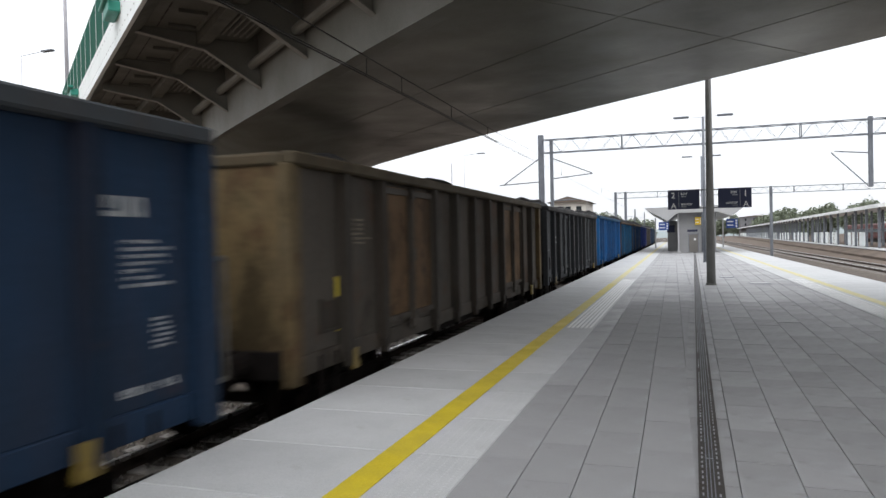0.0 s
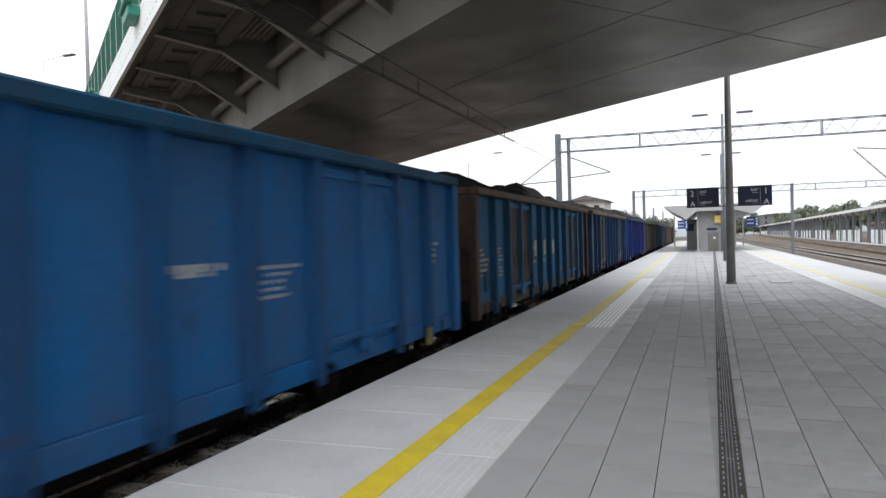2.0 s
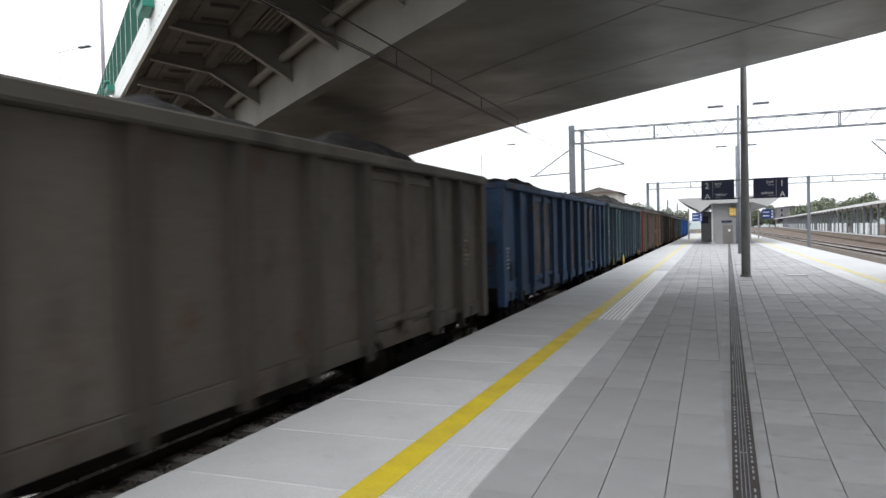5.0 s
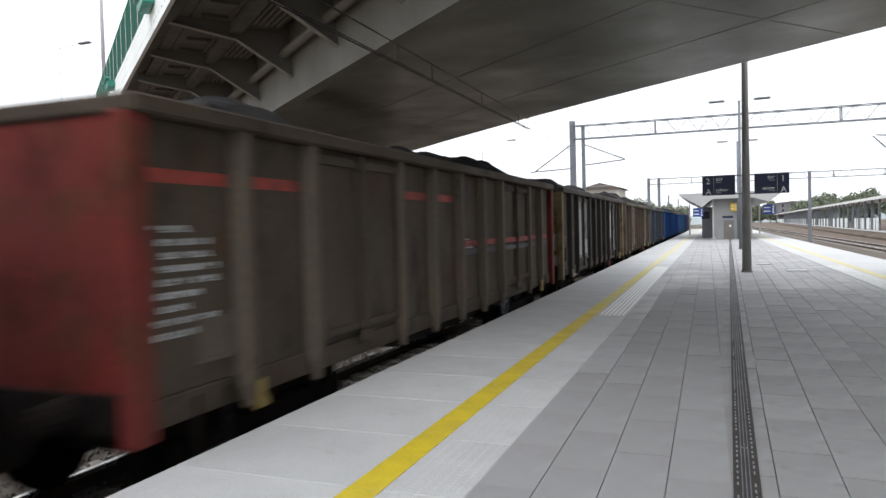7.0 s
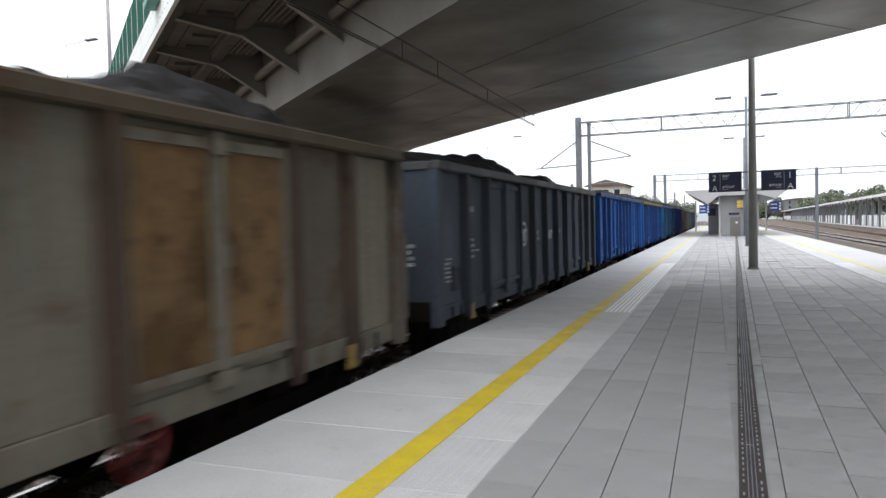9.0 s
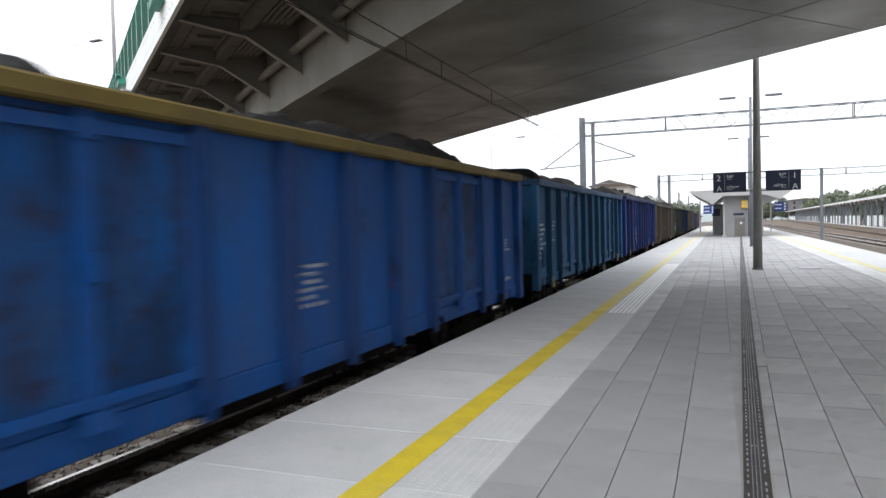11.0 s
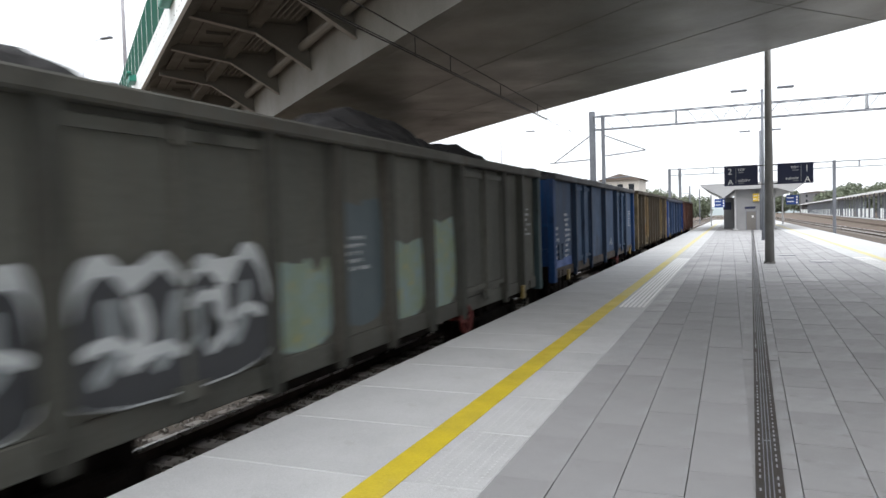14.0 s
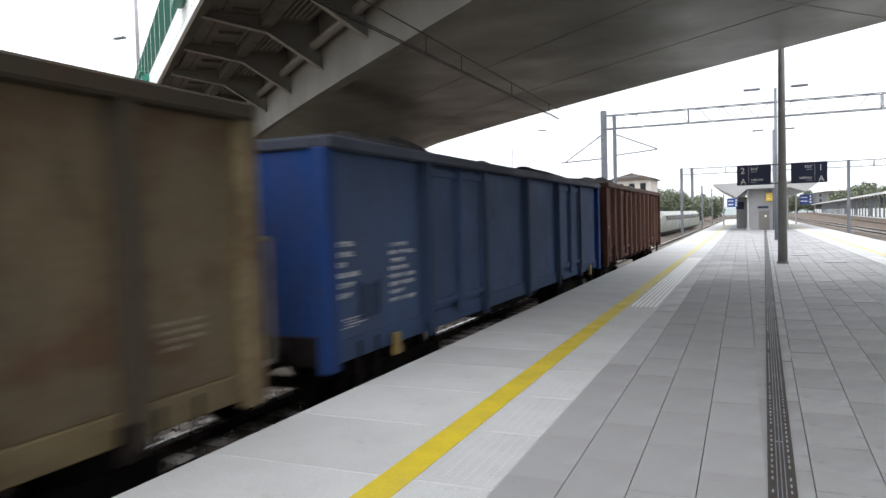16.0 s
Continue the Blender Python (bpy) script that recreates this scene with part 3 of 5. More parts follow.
        tube(bm, (1.36, 2.35 + 0.2 * math.cos(a0), 0.82 + 0.2 * math.sin(a0)), (1.36, 2.35 - 0.2 * math.cos(a0), 0.82 - 0.2 * math.sin(a0)), 0.014, seg=5)
    tube(bm, (1.0, 2.35, 0.82), (1.37, 2.35, 0.82), 0.03, seg=8)
    part("brake_wheel", bm, M_RUST_SHADED, root, "round hand brake wheel")["slot"] = "brake"
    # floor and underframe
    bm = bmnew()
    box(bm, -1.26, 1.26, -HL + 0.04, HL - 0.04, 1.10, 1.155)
    part("floor_plate", bm, M_RUST_SHADED, root)
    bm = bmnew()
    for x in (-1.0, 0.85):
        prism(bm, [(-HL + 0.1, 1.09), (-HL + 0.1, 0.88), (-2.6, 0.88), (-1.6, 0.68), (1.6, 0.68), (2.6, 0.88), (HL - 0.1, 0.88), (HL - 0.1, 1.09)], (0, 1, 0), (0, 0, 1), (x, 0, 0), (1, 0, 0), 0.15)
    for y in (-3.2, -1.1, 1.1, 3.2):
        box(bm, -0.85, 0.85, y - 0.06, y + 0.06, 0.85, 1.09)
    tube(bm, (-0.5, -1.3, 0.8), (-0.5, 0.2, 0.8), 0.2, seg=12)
    part("underframe", bm, M_RUST_SHADED, root)
    # bogies
    bmw = bmnew()
    for x in (-0.75, 0.75):
        tube(bmw, (x - 0.065, 0, 0), (x + 0.065, 0, 0), 0.46, seg=28)
        tube(bmw, (x - 0.085 if x > 0 else x + 0.065, 0, 0), (x - 0.065 if x > 0 else x + 0.085, 0, 0), 0.49, seg=28)
        tube(bmw, (x - 0.08, 0, 0), (x + 0.08, 0, 0), 0.12, seg=12)
    tube(bmw, (-0.9, 0, 0), (0.9, 0, 0), 0.075, seg=10)
    for a in range(6):
        an = a * math.pi / 3
        box(bmw, 0.816, 0.826, 0.26 * math.cos(an) - .05, 0.26 * math.cos(an) + .05, 0.26 * math.sin(an) - .05, 0.26 * math.sin(an) + .05)
    me_wheel = mesh_of("wheelset", bmw, M_RUST_SHADED)
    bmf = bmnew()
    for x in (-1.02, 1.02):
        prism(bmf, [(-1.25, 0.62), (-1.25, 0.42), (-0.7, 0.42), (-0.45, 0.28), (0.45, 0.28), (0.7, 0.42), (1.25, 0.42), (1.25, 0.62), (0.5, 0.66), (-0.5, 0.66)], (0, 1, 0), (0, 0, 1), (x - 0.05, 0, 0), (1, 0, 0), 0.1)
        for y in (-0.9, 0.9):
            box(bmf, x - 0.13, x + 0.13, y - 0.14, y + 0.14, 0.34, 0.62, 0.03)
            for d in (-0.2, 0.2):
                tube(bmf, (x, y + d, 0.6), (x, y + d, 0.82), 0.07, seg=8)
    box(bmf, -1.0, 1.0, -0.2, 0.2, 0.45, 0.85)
    me_bogie = mesh_of("bogie", bmf, M_RUST_SHADED)
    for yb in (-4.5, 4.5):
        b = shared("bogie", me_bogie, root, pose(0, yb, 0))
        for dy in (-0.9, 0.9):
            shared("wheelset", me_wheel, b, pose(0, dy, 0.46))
    return root


def coal_mesh(seed, high):
    rs = random.Random(seed)
    bm = bmnew()
    nx, ny = 16, 84
    ph = [rs.uniform(0, 6.28) for _ in range(4)]
    humps = [(rs.uniform(-4.6, -3.2), rs.uniform(0.3, 1)), (rs.uniform(-1.5, 1.5), rs.uniform(0.2, 0.9)), (rs.uniform(3.0, 4.8), rs.uniform(0.3, 1))]
    vs = {}
    for i in range(nx + 1):
        for j in range(ny + 1):
            x, y = -1.262 + 2.524 * i / nx, -6.33 + 12.66 * j / ny
            cross = max(0, 1 - (abs(x) / 1.27) ** 2.4)
            e = min(1, (6.34 - abs(y)) / 1.0)
            h = sum(a * math.exp(-((y - c) / 1.15) ** 2) for c, a in humps)
            z = 2.84 + high * cross * e * (0.50 + 0.62 * h)
            if abs(x) < 1.25 and abs(y) < 6.3:
                z += 0.2 * noise.noise((x * 2.3 + seed, y * 2.3, 0)) + 0.06 * noise.noise((x * 7, y * 7 + seed, 3)) + rs.uniform(-0.025, 0.025)
            vs[i, j] = bm.verts.new((x, y, z))
    for i in range(nx):
        for j in range(ny):
            bm.faces.new((vs[i, j], vs[i + 1, j], vs[i + 1, j + 1], vs[i, j + 1]))
    return mesh_of("coal_load", bm, M_COAL)


# panel, post, door, rim, end, coal height, hook yellow?, words for the label
WAGONS = [
    ("navy_paint", (0.024, 0.040, 0.070), None, None, (0.10, 0.11, 0.12), None, 0.28, True, "navy blue open coal wagon with dusty grey rim"),
    ("brown_ochre_paint", (0.078, 0.068, 0.056), None, (0.15, 0.085, 0.036), (0.14, 0.11, 0.065), (0.15, 0.108, 0.05), 0.28, True, "rusty brown coal wagon with ochre doors"),
    ("charcoal_paint", (0.060, 0.064, 0.068), None, None, (0.08, 0.08, 0.08), None, 0.30, True, "charcoal grey coal wagon with faded white marks"),
    ("bright_blue_paint", (0.022, 0.118, 0.27), None, None, (0.04, 0.12, 0.22), None, 0.36, True, "bright blue coal wagon heaped with coal"),
    ("patchy_blue_paint", (0.026, 0.108, 0.20), None, (0.05, 0.04, 0.036), (0.12, 0.068, 0.04), (0.05, 0.036, 0.03), 0.40, False, "weathered blue coal wagon with brown doors and rusty rim"),
    ("grey_blue_post_paint", (0.082, 0.098, 0.106), (0.013, 0.034, 0.078), (0.045, 0.04, 0.037), (0.17, 0.12, 0.055), (0.026, 0.07, 0.14), 0.40, False, "grey coal wagon with blue side posts and ochre rim"),
    ("violet_blue_paint", (0.015, 0.045, 0.165), None, None, (0.03, 0.055, 0.15), None, 0.44, True, "deep blue coal wagon with white stencilled marks"),
    ("dusty_brown_paint", (0.10, 0.088, 0.075), None, None, (0.17, 0.16, 0.14), None, 0.35, False, "dusty brown-grey coal wagon"),
    ("faded_blue_paint", (0.045, 0.075, 0.125), None, (0.09, 0.09, 0.10), None, None, 0.30, False, "faded blue coal wagon streaked with dirt"),
    ("teal_grey_paint", (0.060, 0.086, 0.104), None, None, (0.09, 0.115, 0.125), None, 0.42, True, "teal-grey coal wagon with large white lettering"),
    ("earth_brown_paint", (0.072, 0.058, 0.043), (0.12, 0.098, 0.074), None, (0.13, 0.10, 0.075), (0.185, 0.024, 0.02), 0.40, True, "earth brown coal wagon with red ends"),
    ("soot_brown_paint", (0.064, 0.059, 0.052), None, (0.20, 0.20, 0.195), (0.12, 0.11, 0.095), (0.20, 0.155, 0.075), 0.36, True, "sooty brown coal wagon with patched pale doors"),
    ("tan_brown_paint", (0.175, 0.162, 0.125), (0.070, 0.050, 0.038), (0.21, 0.125, 0.05), (0.16, 0.13, 0.09), (0.12, 0.105, 0.085), 0.40, True, "tan brown coal wagon with rusty ochre doors"),
    ("slate_paint", (0.060, 0.072, 0.088), None, None, (0.15, 0.16, 0.165), None, 0.36, True, "slate grey coal wagon heaped with coal"),
    ("clear_blue_paint", (0.025, 0.10, 0.28), None, None, (0.06, 0.12, 0.24), None, 0.30, False, "bright blue coal wagon"),
    ("blue_yellow_rim_paint", (0.020, 0.085, 0.24), None, (0.025, 0.08, 0.21), (0.30, 0.22, 0.06), None, 0.40, False, "blue coal wagon with a yellow top rim"),
    ("sky_blue_paint", (0.034, 0.09, 0.165), None, (0.035, 0.085, 0.18), (0.06, 0.12, 0.22), None, 0.35, True, "dirty blue coal wagon with white marks"),
    ("royal_blue_paint", (0.013, 0.038, 0.125), None, None, (0.03, 0.05, 0.13), None, 0.38, True, "royal blue coal wagon with white stencilled table"),
    ("umber_paint", (0.082, 0.072, 0.058), None, (0.34, 0.17, 0.045), (0.12, 0.11, 0.09), (0.11, 0.09, 0.07), 0.40, True, "dark umber coal wagon with bright rust-orange doors"),
    ("grey_green_paint", (0.102, 0.104, 0.09), None, None, (0.17, 0.17, 0.15), (0.055, 0.08, 0.085), 0.40, True, "grey-green coal wagon sprayed with graffiti"),
    ("dull_blue_paint", (0.05, 0.075, 0.12), None, None, (0.10, 0.105, 0.115), (0.028, 0.06, 0.14), 0.30, True, "dull grey-blue coal wagon with scratched sides"),
    ("ochre_brown_paint", (0.16, 0.122, 0.06), (0.06, 0.05, 0.036), (0.23, 0.125, 0.045), (0.085, 0.07, 0.05), (0.20, 0.155, 0.085), 0.15, False, "ochre brown coal wagon with patched rusty doors"),
    ("dusk_blue_paint", (0.05, 0.074, 0.13), None, None, (0.085, 0.10, 0.135), (0.018, 0.05, 0.15), 0.24, True, "dusky blue coal wagon loaded with coal"),
    ("oxide_red_paint", (0.105, 0.042, 0.03), (0.13, 0.065, 0.05), None, (0.15, 0.09, 0.07), (0.08, 0.03, 0.022), 0.30, False, "oxide red coal wagon at the train's tail"),
]
PITCH = 14.04
proto = build_wagon()
coals = [coal_mesh(i, 1.0) for i in range(5)]
train = []


CLEAN = ("navy_paint", "charcoal_paint", "bright_blue_paint", "royal_blue_paint", "teal_grey_paint", "slate_paint", "violet_blue_paint",
         "sky_blue_paint", "clear_blue_paint", "blue_yellow_rim_paint", "dull_blue_paint", "dusk_blue_paint", "grey_green_paint")
# wagons whose sides stand a little higher or lower than the usual body
TALLER = {0: 0.03, 3: 0.07, 5: 0.02, 6: 0.02, 10: 0.05, 11: 0.05, 13: -0.02, 17: 0.06, 20: 0.03, 21: 0.04, 22: -0.08}
RIBBED_ENDS = (3, 4, 7, 8, 14, 15, 20, 21)
WIDE_BAYS = (20, 22)


def reshape(root, i):
    """Give wagon i its own height, its plain or ribbed ends and its spacing of side posts."""
    k = 1 + TALLER.get(i, 0.0) / 2.1
    K = Matrix.Translation((0, 0, 1)) @ Matrix.Diagonal((1, 1, k, 1)) @ Matrix.Translation((0, 0, -1))
    for o in list(root.children):
        slot = o.get("slot", "")
        if slot == "endrib" and i not in RIBBED_ENDS:
            bpy.data.objects.remove(o)
            continue
        if i in WIDE_BAYS and (slot[:5] == "panel" and slot != "panel" or slot == "post" and o["bay"] in (0, 3, 5, 8)):
            bpy.data.objects.remove(o)
            continue
        if slot == "brake" and i in (6, 9):
            o.matrix_basis = pose(0, -3.8, 0) @ o.matrix_basis
        if slot[:5] == "panel" or slot in ("post", "door", "lock", "rim", "end"):
            o.matrix_basis = K @ o.matrix_basis
    if i in WIDE_BAYS:
        bm = bmnew()
        box(bm, 1.3055, 1.3102, -0.94, 0.94, 1.105, 2.985, 0.003)
        me = mesh_of("side_panel", bm, M_STEEL)
        for q, y in enumerate((-5.28, -1.1, 1.1, 5.28)):
            for s in (1, -1):
                ob = shared("side_panel", me, root, K @ pose(0, y, 0, 0, 0, 0 if s > 0 else 180))
                ob["slot"] = "panel" + str(q)


def dress(root, spec):
    name, panel, post, door, rim, end, high, hook, label = spec
    clean = name in CLEAN
    pm = paint(name, panel, amt=0.06 if clean else 0.42, streak=0.25 if clean else 0.45, grime=0.45 if name in ("dull_blue_paint", "sky_blue_paint") else 0.12 if clean else 0.35)
    sill = M_SILL if name in ("patchy_blue_paint", "grey_blue_post_paint", "dull_blue_paint", "soot_brown_paint") else pm
    mats = {"panel": pm, "sill": sill, "lock": pm,
            "post": paint(name + "_post", post or tuple(0.62 * c for c in panel), amt=0.15, grime=0.2),
            "door": paint(name + "_door", door, rust=(0.035, 0.018, 0.010), amt=0.6, dirt=0.6, scale=1.6, grime=0.5) if door else pm,
            "rim": paint(name + "_rim", tuple(0.6 * c for c in rim), amt=0.25) if rim else pm,
            "end": paint(name + "_end", end, amt=0.15 if clean else 0.6, grime=0.2 if clean else 0.5) if end else pm}
    mats["endrib"] = mats["end"]
    mats["placard"] = mats["post"]
    brake = {"umber_paint": M_BRED, "royal_blue_paint": M_BRED, "grey_green_paint": M_BRED, "soot_brown_paint": M_BRED, "tan_brown_paint": M_BRED, "dull_blue_paint": M_BRED,
             "teal_grey_paint": M_YELLOW, "sky_blue_paint": M_PATCHG, "earth_brown_paint": M_PATCHG, "violet_blue_paint": M_RUST_SHADED}
    mats["brake"] = brake.get(name, M_RUST_SHADED)
    if not hook:
        mats["hook"] = M_RUST_SHADED
    worn = paint(name + "_worn", tuple(0.5 * p + 0.5 * q for p, q in zip(panel, (0.085, 0.068, 0.055))), amt=0.6)
    pale = paint(name + "_faded", tuple(min(1, 1.12 * p + 0.003) for p in panel), amt=0.1, grime=0.15)
    rs = random.Random(name)
    for k in range(10):
        mats["panel" + str(k)] = pm if name == "grey_blue_post_paint" else rs.choice((pm, pm, pm, pale) if clean else (pm, pm, pm, worn, pale))
    if name == "patchy_blue_paint":
        brown = paint(name + "_brown", (0.058, 0.047, 0.04), amt=0.6)
        for k in range(10):
            mats["panel" + str(k)] = pm if k < 7 else brown
    for o in root.children_recursive:
        k = o.get("slot")
        if k in mats:
            o.material_slots[0].link = "OBJECT"
            o.material_slots[0].material = mats[k]
    return tagged(root, label, "freight wagon", "train of coal wagons")


for i, spec in enumerate(WAGONS):
    root = proto if i == 0 else copy_thing(proto, pose(0, 0, 0))
    train.append(root)
for i, (root, spec) in enumerate(zip(train, WAGONS)):
    reshape(root, i)
    dress(root, spec)
    c = shared("coal_load", coals[i % 5], root, Matrix.Translation((0, 0, 2.90 - 2.84 * 2.0 * spec[6])) @ Matrix.Diagonal((1, 1, 2.0 * spec[6], 1)))
    c["label"] = "heap of black coal"


# ---- stencilled marks and sprayed letters on the wagon sides ----
FACE = 1.3105
M_MARK_Y = mat("faded_cream_lettering", (0.36, 0.32, 0.19), (0.22, 0.19, 0.12), 0.7, scale=9)
M_MARK_F = mat("worn_tan_lettering", (0.19, 0.165, 0.12), (0.12, 0.10, 0.07), 0.7, scale=9)
M_MARK_O = mat("faded_orange_lettering", (0.34, 0.15, 0.05), (0.24, 0.11, 0.05), 0.7, scale=9)
M_MARK_R = mat("red_stripe_paint", (0.27, 0.03, 0.02), (0.14, 0.03, 0.022), 0.7, scale=5)
M_SPRAY_K = mat("black_spray_paint", (0.018, 0.02, 0.024), (0.03, 0.032, 0.036), 0.6, scale=4)
M_SPRAY_W = mat("silver_spray_paint", (0.42, 0.44, 0.45), (0.30, 0.32, 0.33), 0.55, scale=3)
M_SPRAY_G = mat("grey_spray_paint", (0.17, 0.19, 0.20), (0.22, 0.24, 0.25), 0.6, scale=4)
M_SPRAY_P = mat("pale_green_spray_paint", (0.15, 0.19, 0.11), (0.17, 0.23, 0.24), 0.65, scale=3, spots=(0.26, 0.22, 0.05), spot_amt=0.45)
M_STRIPBLUE = mat("bright_blue_strip_paint", (0.012, 0.05, 0.20), (0.016, 0.045, 0.14), 0.6, scale=3)
M_SPRAY_B = mat("slate_spray_paint", (0.05, 0.07, 0.08), (0.06, 0.08, 0.09), 0.65, scale=3)


def bars(k, y0, y1, z0, z1, rows, material=None, seed=0, x=FACE):
    """A block of unreadable writing: rows of short bars on a wagon side."""
    rs = random.Random(100 * k + seed + int(y0 * 10))
    bm = bmnew()
    rows = rows if rows < 2 else rows + 2
    h = (z1 - z0) / (rows * 2.0 - 1.0)
    for r in range(rows):
        z = z1 - h - r * h * 2.0
        y, end = y0 + rs.choice((0, 0, 0.06)), y1 - rs.choice((0, 0.1, 0.3, 0.45)) * (y1 - y0)
        ch = min(0.62 * h, 0.075)
        while y < end - ch:
            if rs.random() < 0.16:
                y += ch * 1.1
                continue
            w = ch * rs.uniform(0.6, 1.0)
            st = 0.26 * h
            box(bm, x, x + 0.003, y, y + w, z + (0 if rs.random() < 0.6 else h * 0.4), z + h)
            if rs.random() < 0.5:
                box(bm, x, x + 0.0028, y, y + ch * 1.25, z, z + st)
            y += ch * 1.3
    ob = part("stencil_block", bm, material or M_LETTER, train[k], "small faded lettering")
    ob["kind"] = "stuff"
    return ob


def ring(k, y, z, r, material=None, x=FACE):
    bm = bmnew()
    n = 28
    for i in range(n):
        a0, a1 = 2 * math.pi * i / n, 2 * math.pi * (i + 1) / n
        q = [(r * f * math.cos(a), r * f * math.sin(a)) for f, a in ((1, a0), (1, a1), (0.78, a1), (0.78, a0))]
        bm.faces.new([bm.verts.new((x + 0.003, y + p, z + s)) for p, s in q])
    box(bm, x, x + 0.004, y - r * 0.6, y + r * 0.6, z + r * 0.15, z + r * 0.4)
    box(bm, x, x + 0.004, y - r * 0.25, y + r * 0.25, z - r * 0.6, z + r * 0.15)
    return part("round_emblem", bm, material or M_LETTER, train[k], "round white emblem")


def blocks(k, spans, z0, z1, material=None, x=FACE):
    """Large plain letter-like shapes."""
    bm = bmnew()
    for y0, y1, n in spans:
        w = (y1 - y0) / n
        for i in range(n):
            a = y0 + i * w
            box(bm, x, x + 0.003, a + 0.02, a + w * 0.30, z0, z1)
            box(bm, x, x + 0.0035, a + 0.02, a + w * 0.92, z0 if i % 2 else (z0 + z1) / 2 - 0.03, (z0 if i % 2 else (z0 + z1) / 2 - 0.03) + 0.07)
            box(bm, x, x + 0.0032, a + w * 0.68, a + w * 0.92, (z0 + z1) / 2 if i % 3 == 1 else z0, z1)
    return part("large_emblem", bm, material or M_LETTER, train[k], "large plain pale shapes")


MARKS = {
    0: ((5.45, 6.2, 2.44, 2.58, 1), (5.6, 6.08, 1.95, 2.28, 5), (5.88, 6.06, 1.5, 1.72, 4), (5.5, 6.2, 1.2, 1.26, 1)),
    1: ((-5.05, -4.45, 2.2, 2.5, 4), (5.5, 6.0, 1.9, 2.2, 3)),
    2: ((-5.1, -4.32, 1.76, 2.23, 2), (5.55, 6.2, 1.96, 2.34, 4), (5.65, 6.05, 1.2, 1.43, 4), (-6.1, -5.5, 1.5, 1.95, 4)),
    3: ((-5.1, -4.4, 1.5, 1.9, 4), (0.2, 0.95, 2.0, 2.1, 1), (-6.1, -5.5, 1.3, 1.6, 3), (1.3, 2.0, 1.75, 2.05, 3), (5.45, 5.9, 1.9, 2.2, 2)),
    4: ((-6.2, -5.45, 1.55, 2.05, 4), (-5.05, -4.4, 1.5, 2.05, 6), (1.3, 1.9, 1.3, 1.4, 1)),
    5: ((-6.1, -5.5, 1.6, 2.0, 4), (5.5, 6.0, 1.7, 2.0, 3)),
    6: ((-6.2, -5.5, 1.55, 1.9, 4), (-5.05, -4.4, 1.6, 2.05, 6), (0.2, 0.7, 1.3, 1.5, 3), (-1.9, -1.3, 1.25, 1.3, 1)),
    7: ((-6.1, -5.6, 1.6, 1.9, 3), (5.5, 6.0, 1.7, 2.1, 4)),
    8: ((-6.1, -5.6, 1.5, 1.9, 4), (0.2, 0.8, 1.3, 1.5, 2)),
    9: ((-0.7, -0.2, 1.3, 1.58, 5), (-6.1, -5.4, 1.4, 2.2, 8), (-5.0, -4.4, 1.5, 1.75, 3), (5.5, 6.1, 1.9, 2.4, 5), (-1.9, -1.2, 1.22, 1.27, 1)),
    10: ((-6.2, -5.5, 1.5, 2.3, 7), (0.2, 0.8, 1.9, 2.05, 2)),
    12: ((-5.05, -4.4, 1.9, 2.3, 4), (5.5, 6.05, 1.9, 2.2, 3)),
    13: ((-5.0, -4.5, 2.35, 2.5, 1), (-6.05, -5.5, 1.4, 1.75, 4), (-5.0, -4.5, 1.7, 2.0, 2), (-0.9, -0.3, 1.85, 2.05, 1), (0.25, 0.9, 1.85, 2.05, 1), (1.3, 1.95, 1.85, 2.05, 1)),
    14: ((-6.1, -5.5, 1.5, 1.9, 4), (0.2, 0.8, 1.8, 2.0, 2)),
    15: ((-0.85, -0.35, 1.5, 1.9, 4), (5.5, 6.0, 1.75, 1.95, 2), (5.5, 6.2, 1.22, 1.28, 1)),
    16: ((-6.1, -5.35, 1.45, 2.2, 6), (-5.0, -4.4, 1.8, 2.25, 4), (5.4, 6.1, 1.9, 2.4, 5), (1.3, 1.8, 1.2, 1.4, 2)),
    17: ((0.25, 0.85, 1.22, 1.48, 2), (-1.0, -0.3, 1.22, 1.27, 1), (5.45, 6.15, 1.4, 2.5, 9), (-6.2, -5.4, 1.5, 1.9, 4)),
    18: ((1.25, 2.0, 1.75, 2.3, 6), (5.5, 6.1, 1.9, 2.2, 3)),
    19: ((-0.85, -0.3, 1.75, 2.1, 3), (5.5, 6.1, 1.9, 2.4, 4)),
    20: ((-6.1, -5.6, 1.3, 2.0, 4), (-5.05, -4.4, 1.3, 2.3, 7), (5.45, 6.1, 1.8, 2.35, 5), (1.3, 1.8, 1.3, 1.5, 2)),
    21: ((5.5, 6.0, 1.4, 1.6, 2),),
    22: ((-6.2, -5.7, 1.5, 2.05, 4), (-5.1, -4.45, 1.35, 2.0, 6), (-6.1, -5.6, 1.2, 1.3, 2)),
    23: ((-6.1, -5.6, 1.5, 1.9, 3),),
}
for k, y in ((1, -5.36), (1, 5.36)):
    boxpart("yellow_mark", (FACE, FACE + 0.003, y - 0.06, y + 0.06, 1.25, 1.85), M_YELLOW, train[k], "upright yellow paint mark")
for k, rows in MARKS.items():
    for s, r in enumerate(rows):
        bars(k, *r, material=M_MARK_Y if k in (4, 18) else M_MARK_F if k in (1, 7, 12, 21) else None, seed=s)
bars(17, -3.08, -2.32, 1.30, 2.10, 7, x=1.347)
for r in ((-5.05, -4.35, 1.9, 2.2, 3), (-1.0, -0.3, 1.85, 2.2, 4), (-6.1, -5.5, 1.6, 1.9, 3)):
    bars(11, *r, material=M_MARK_O)
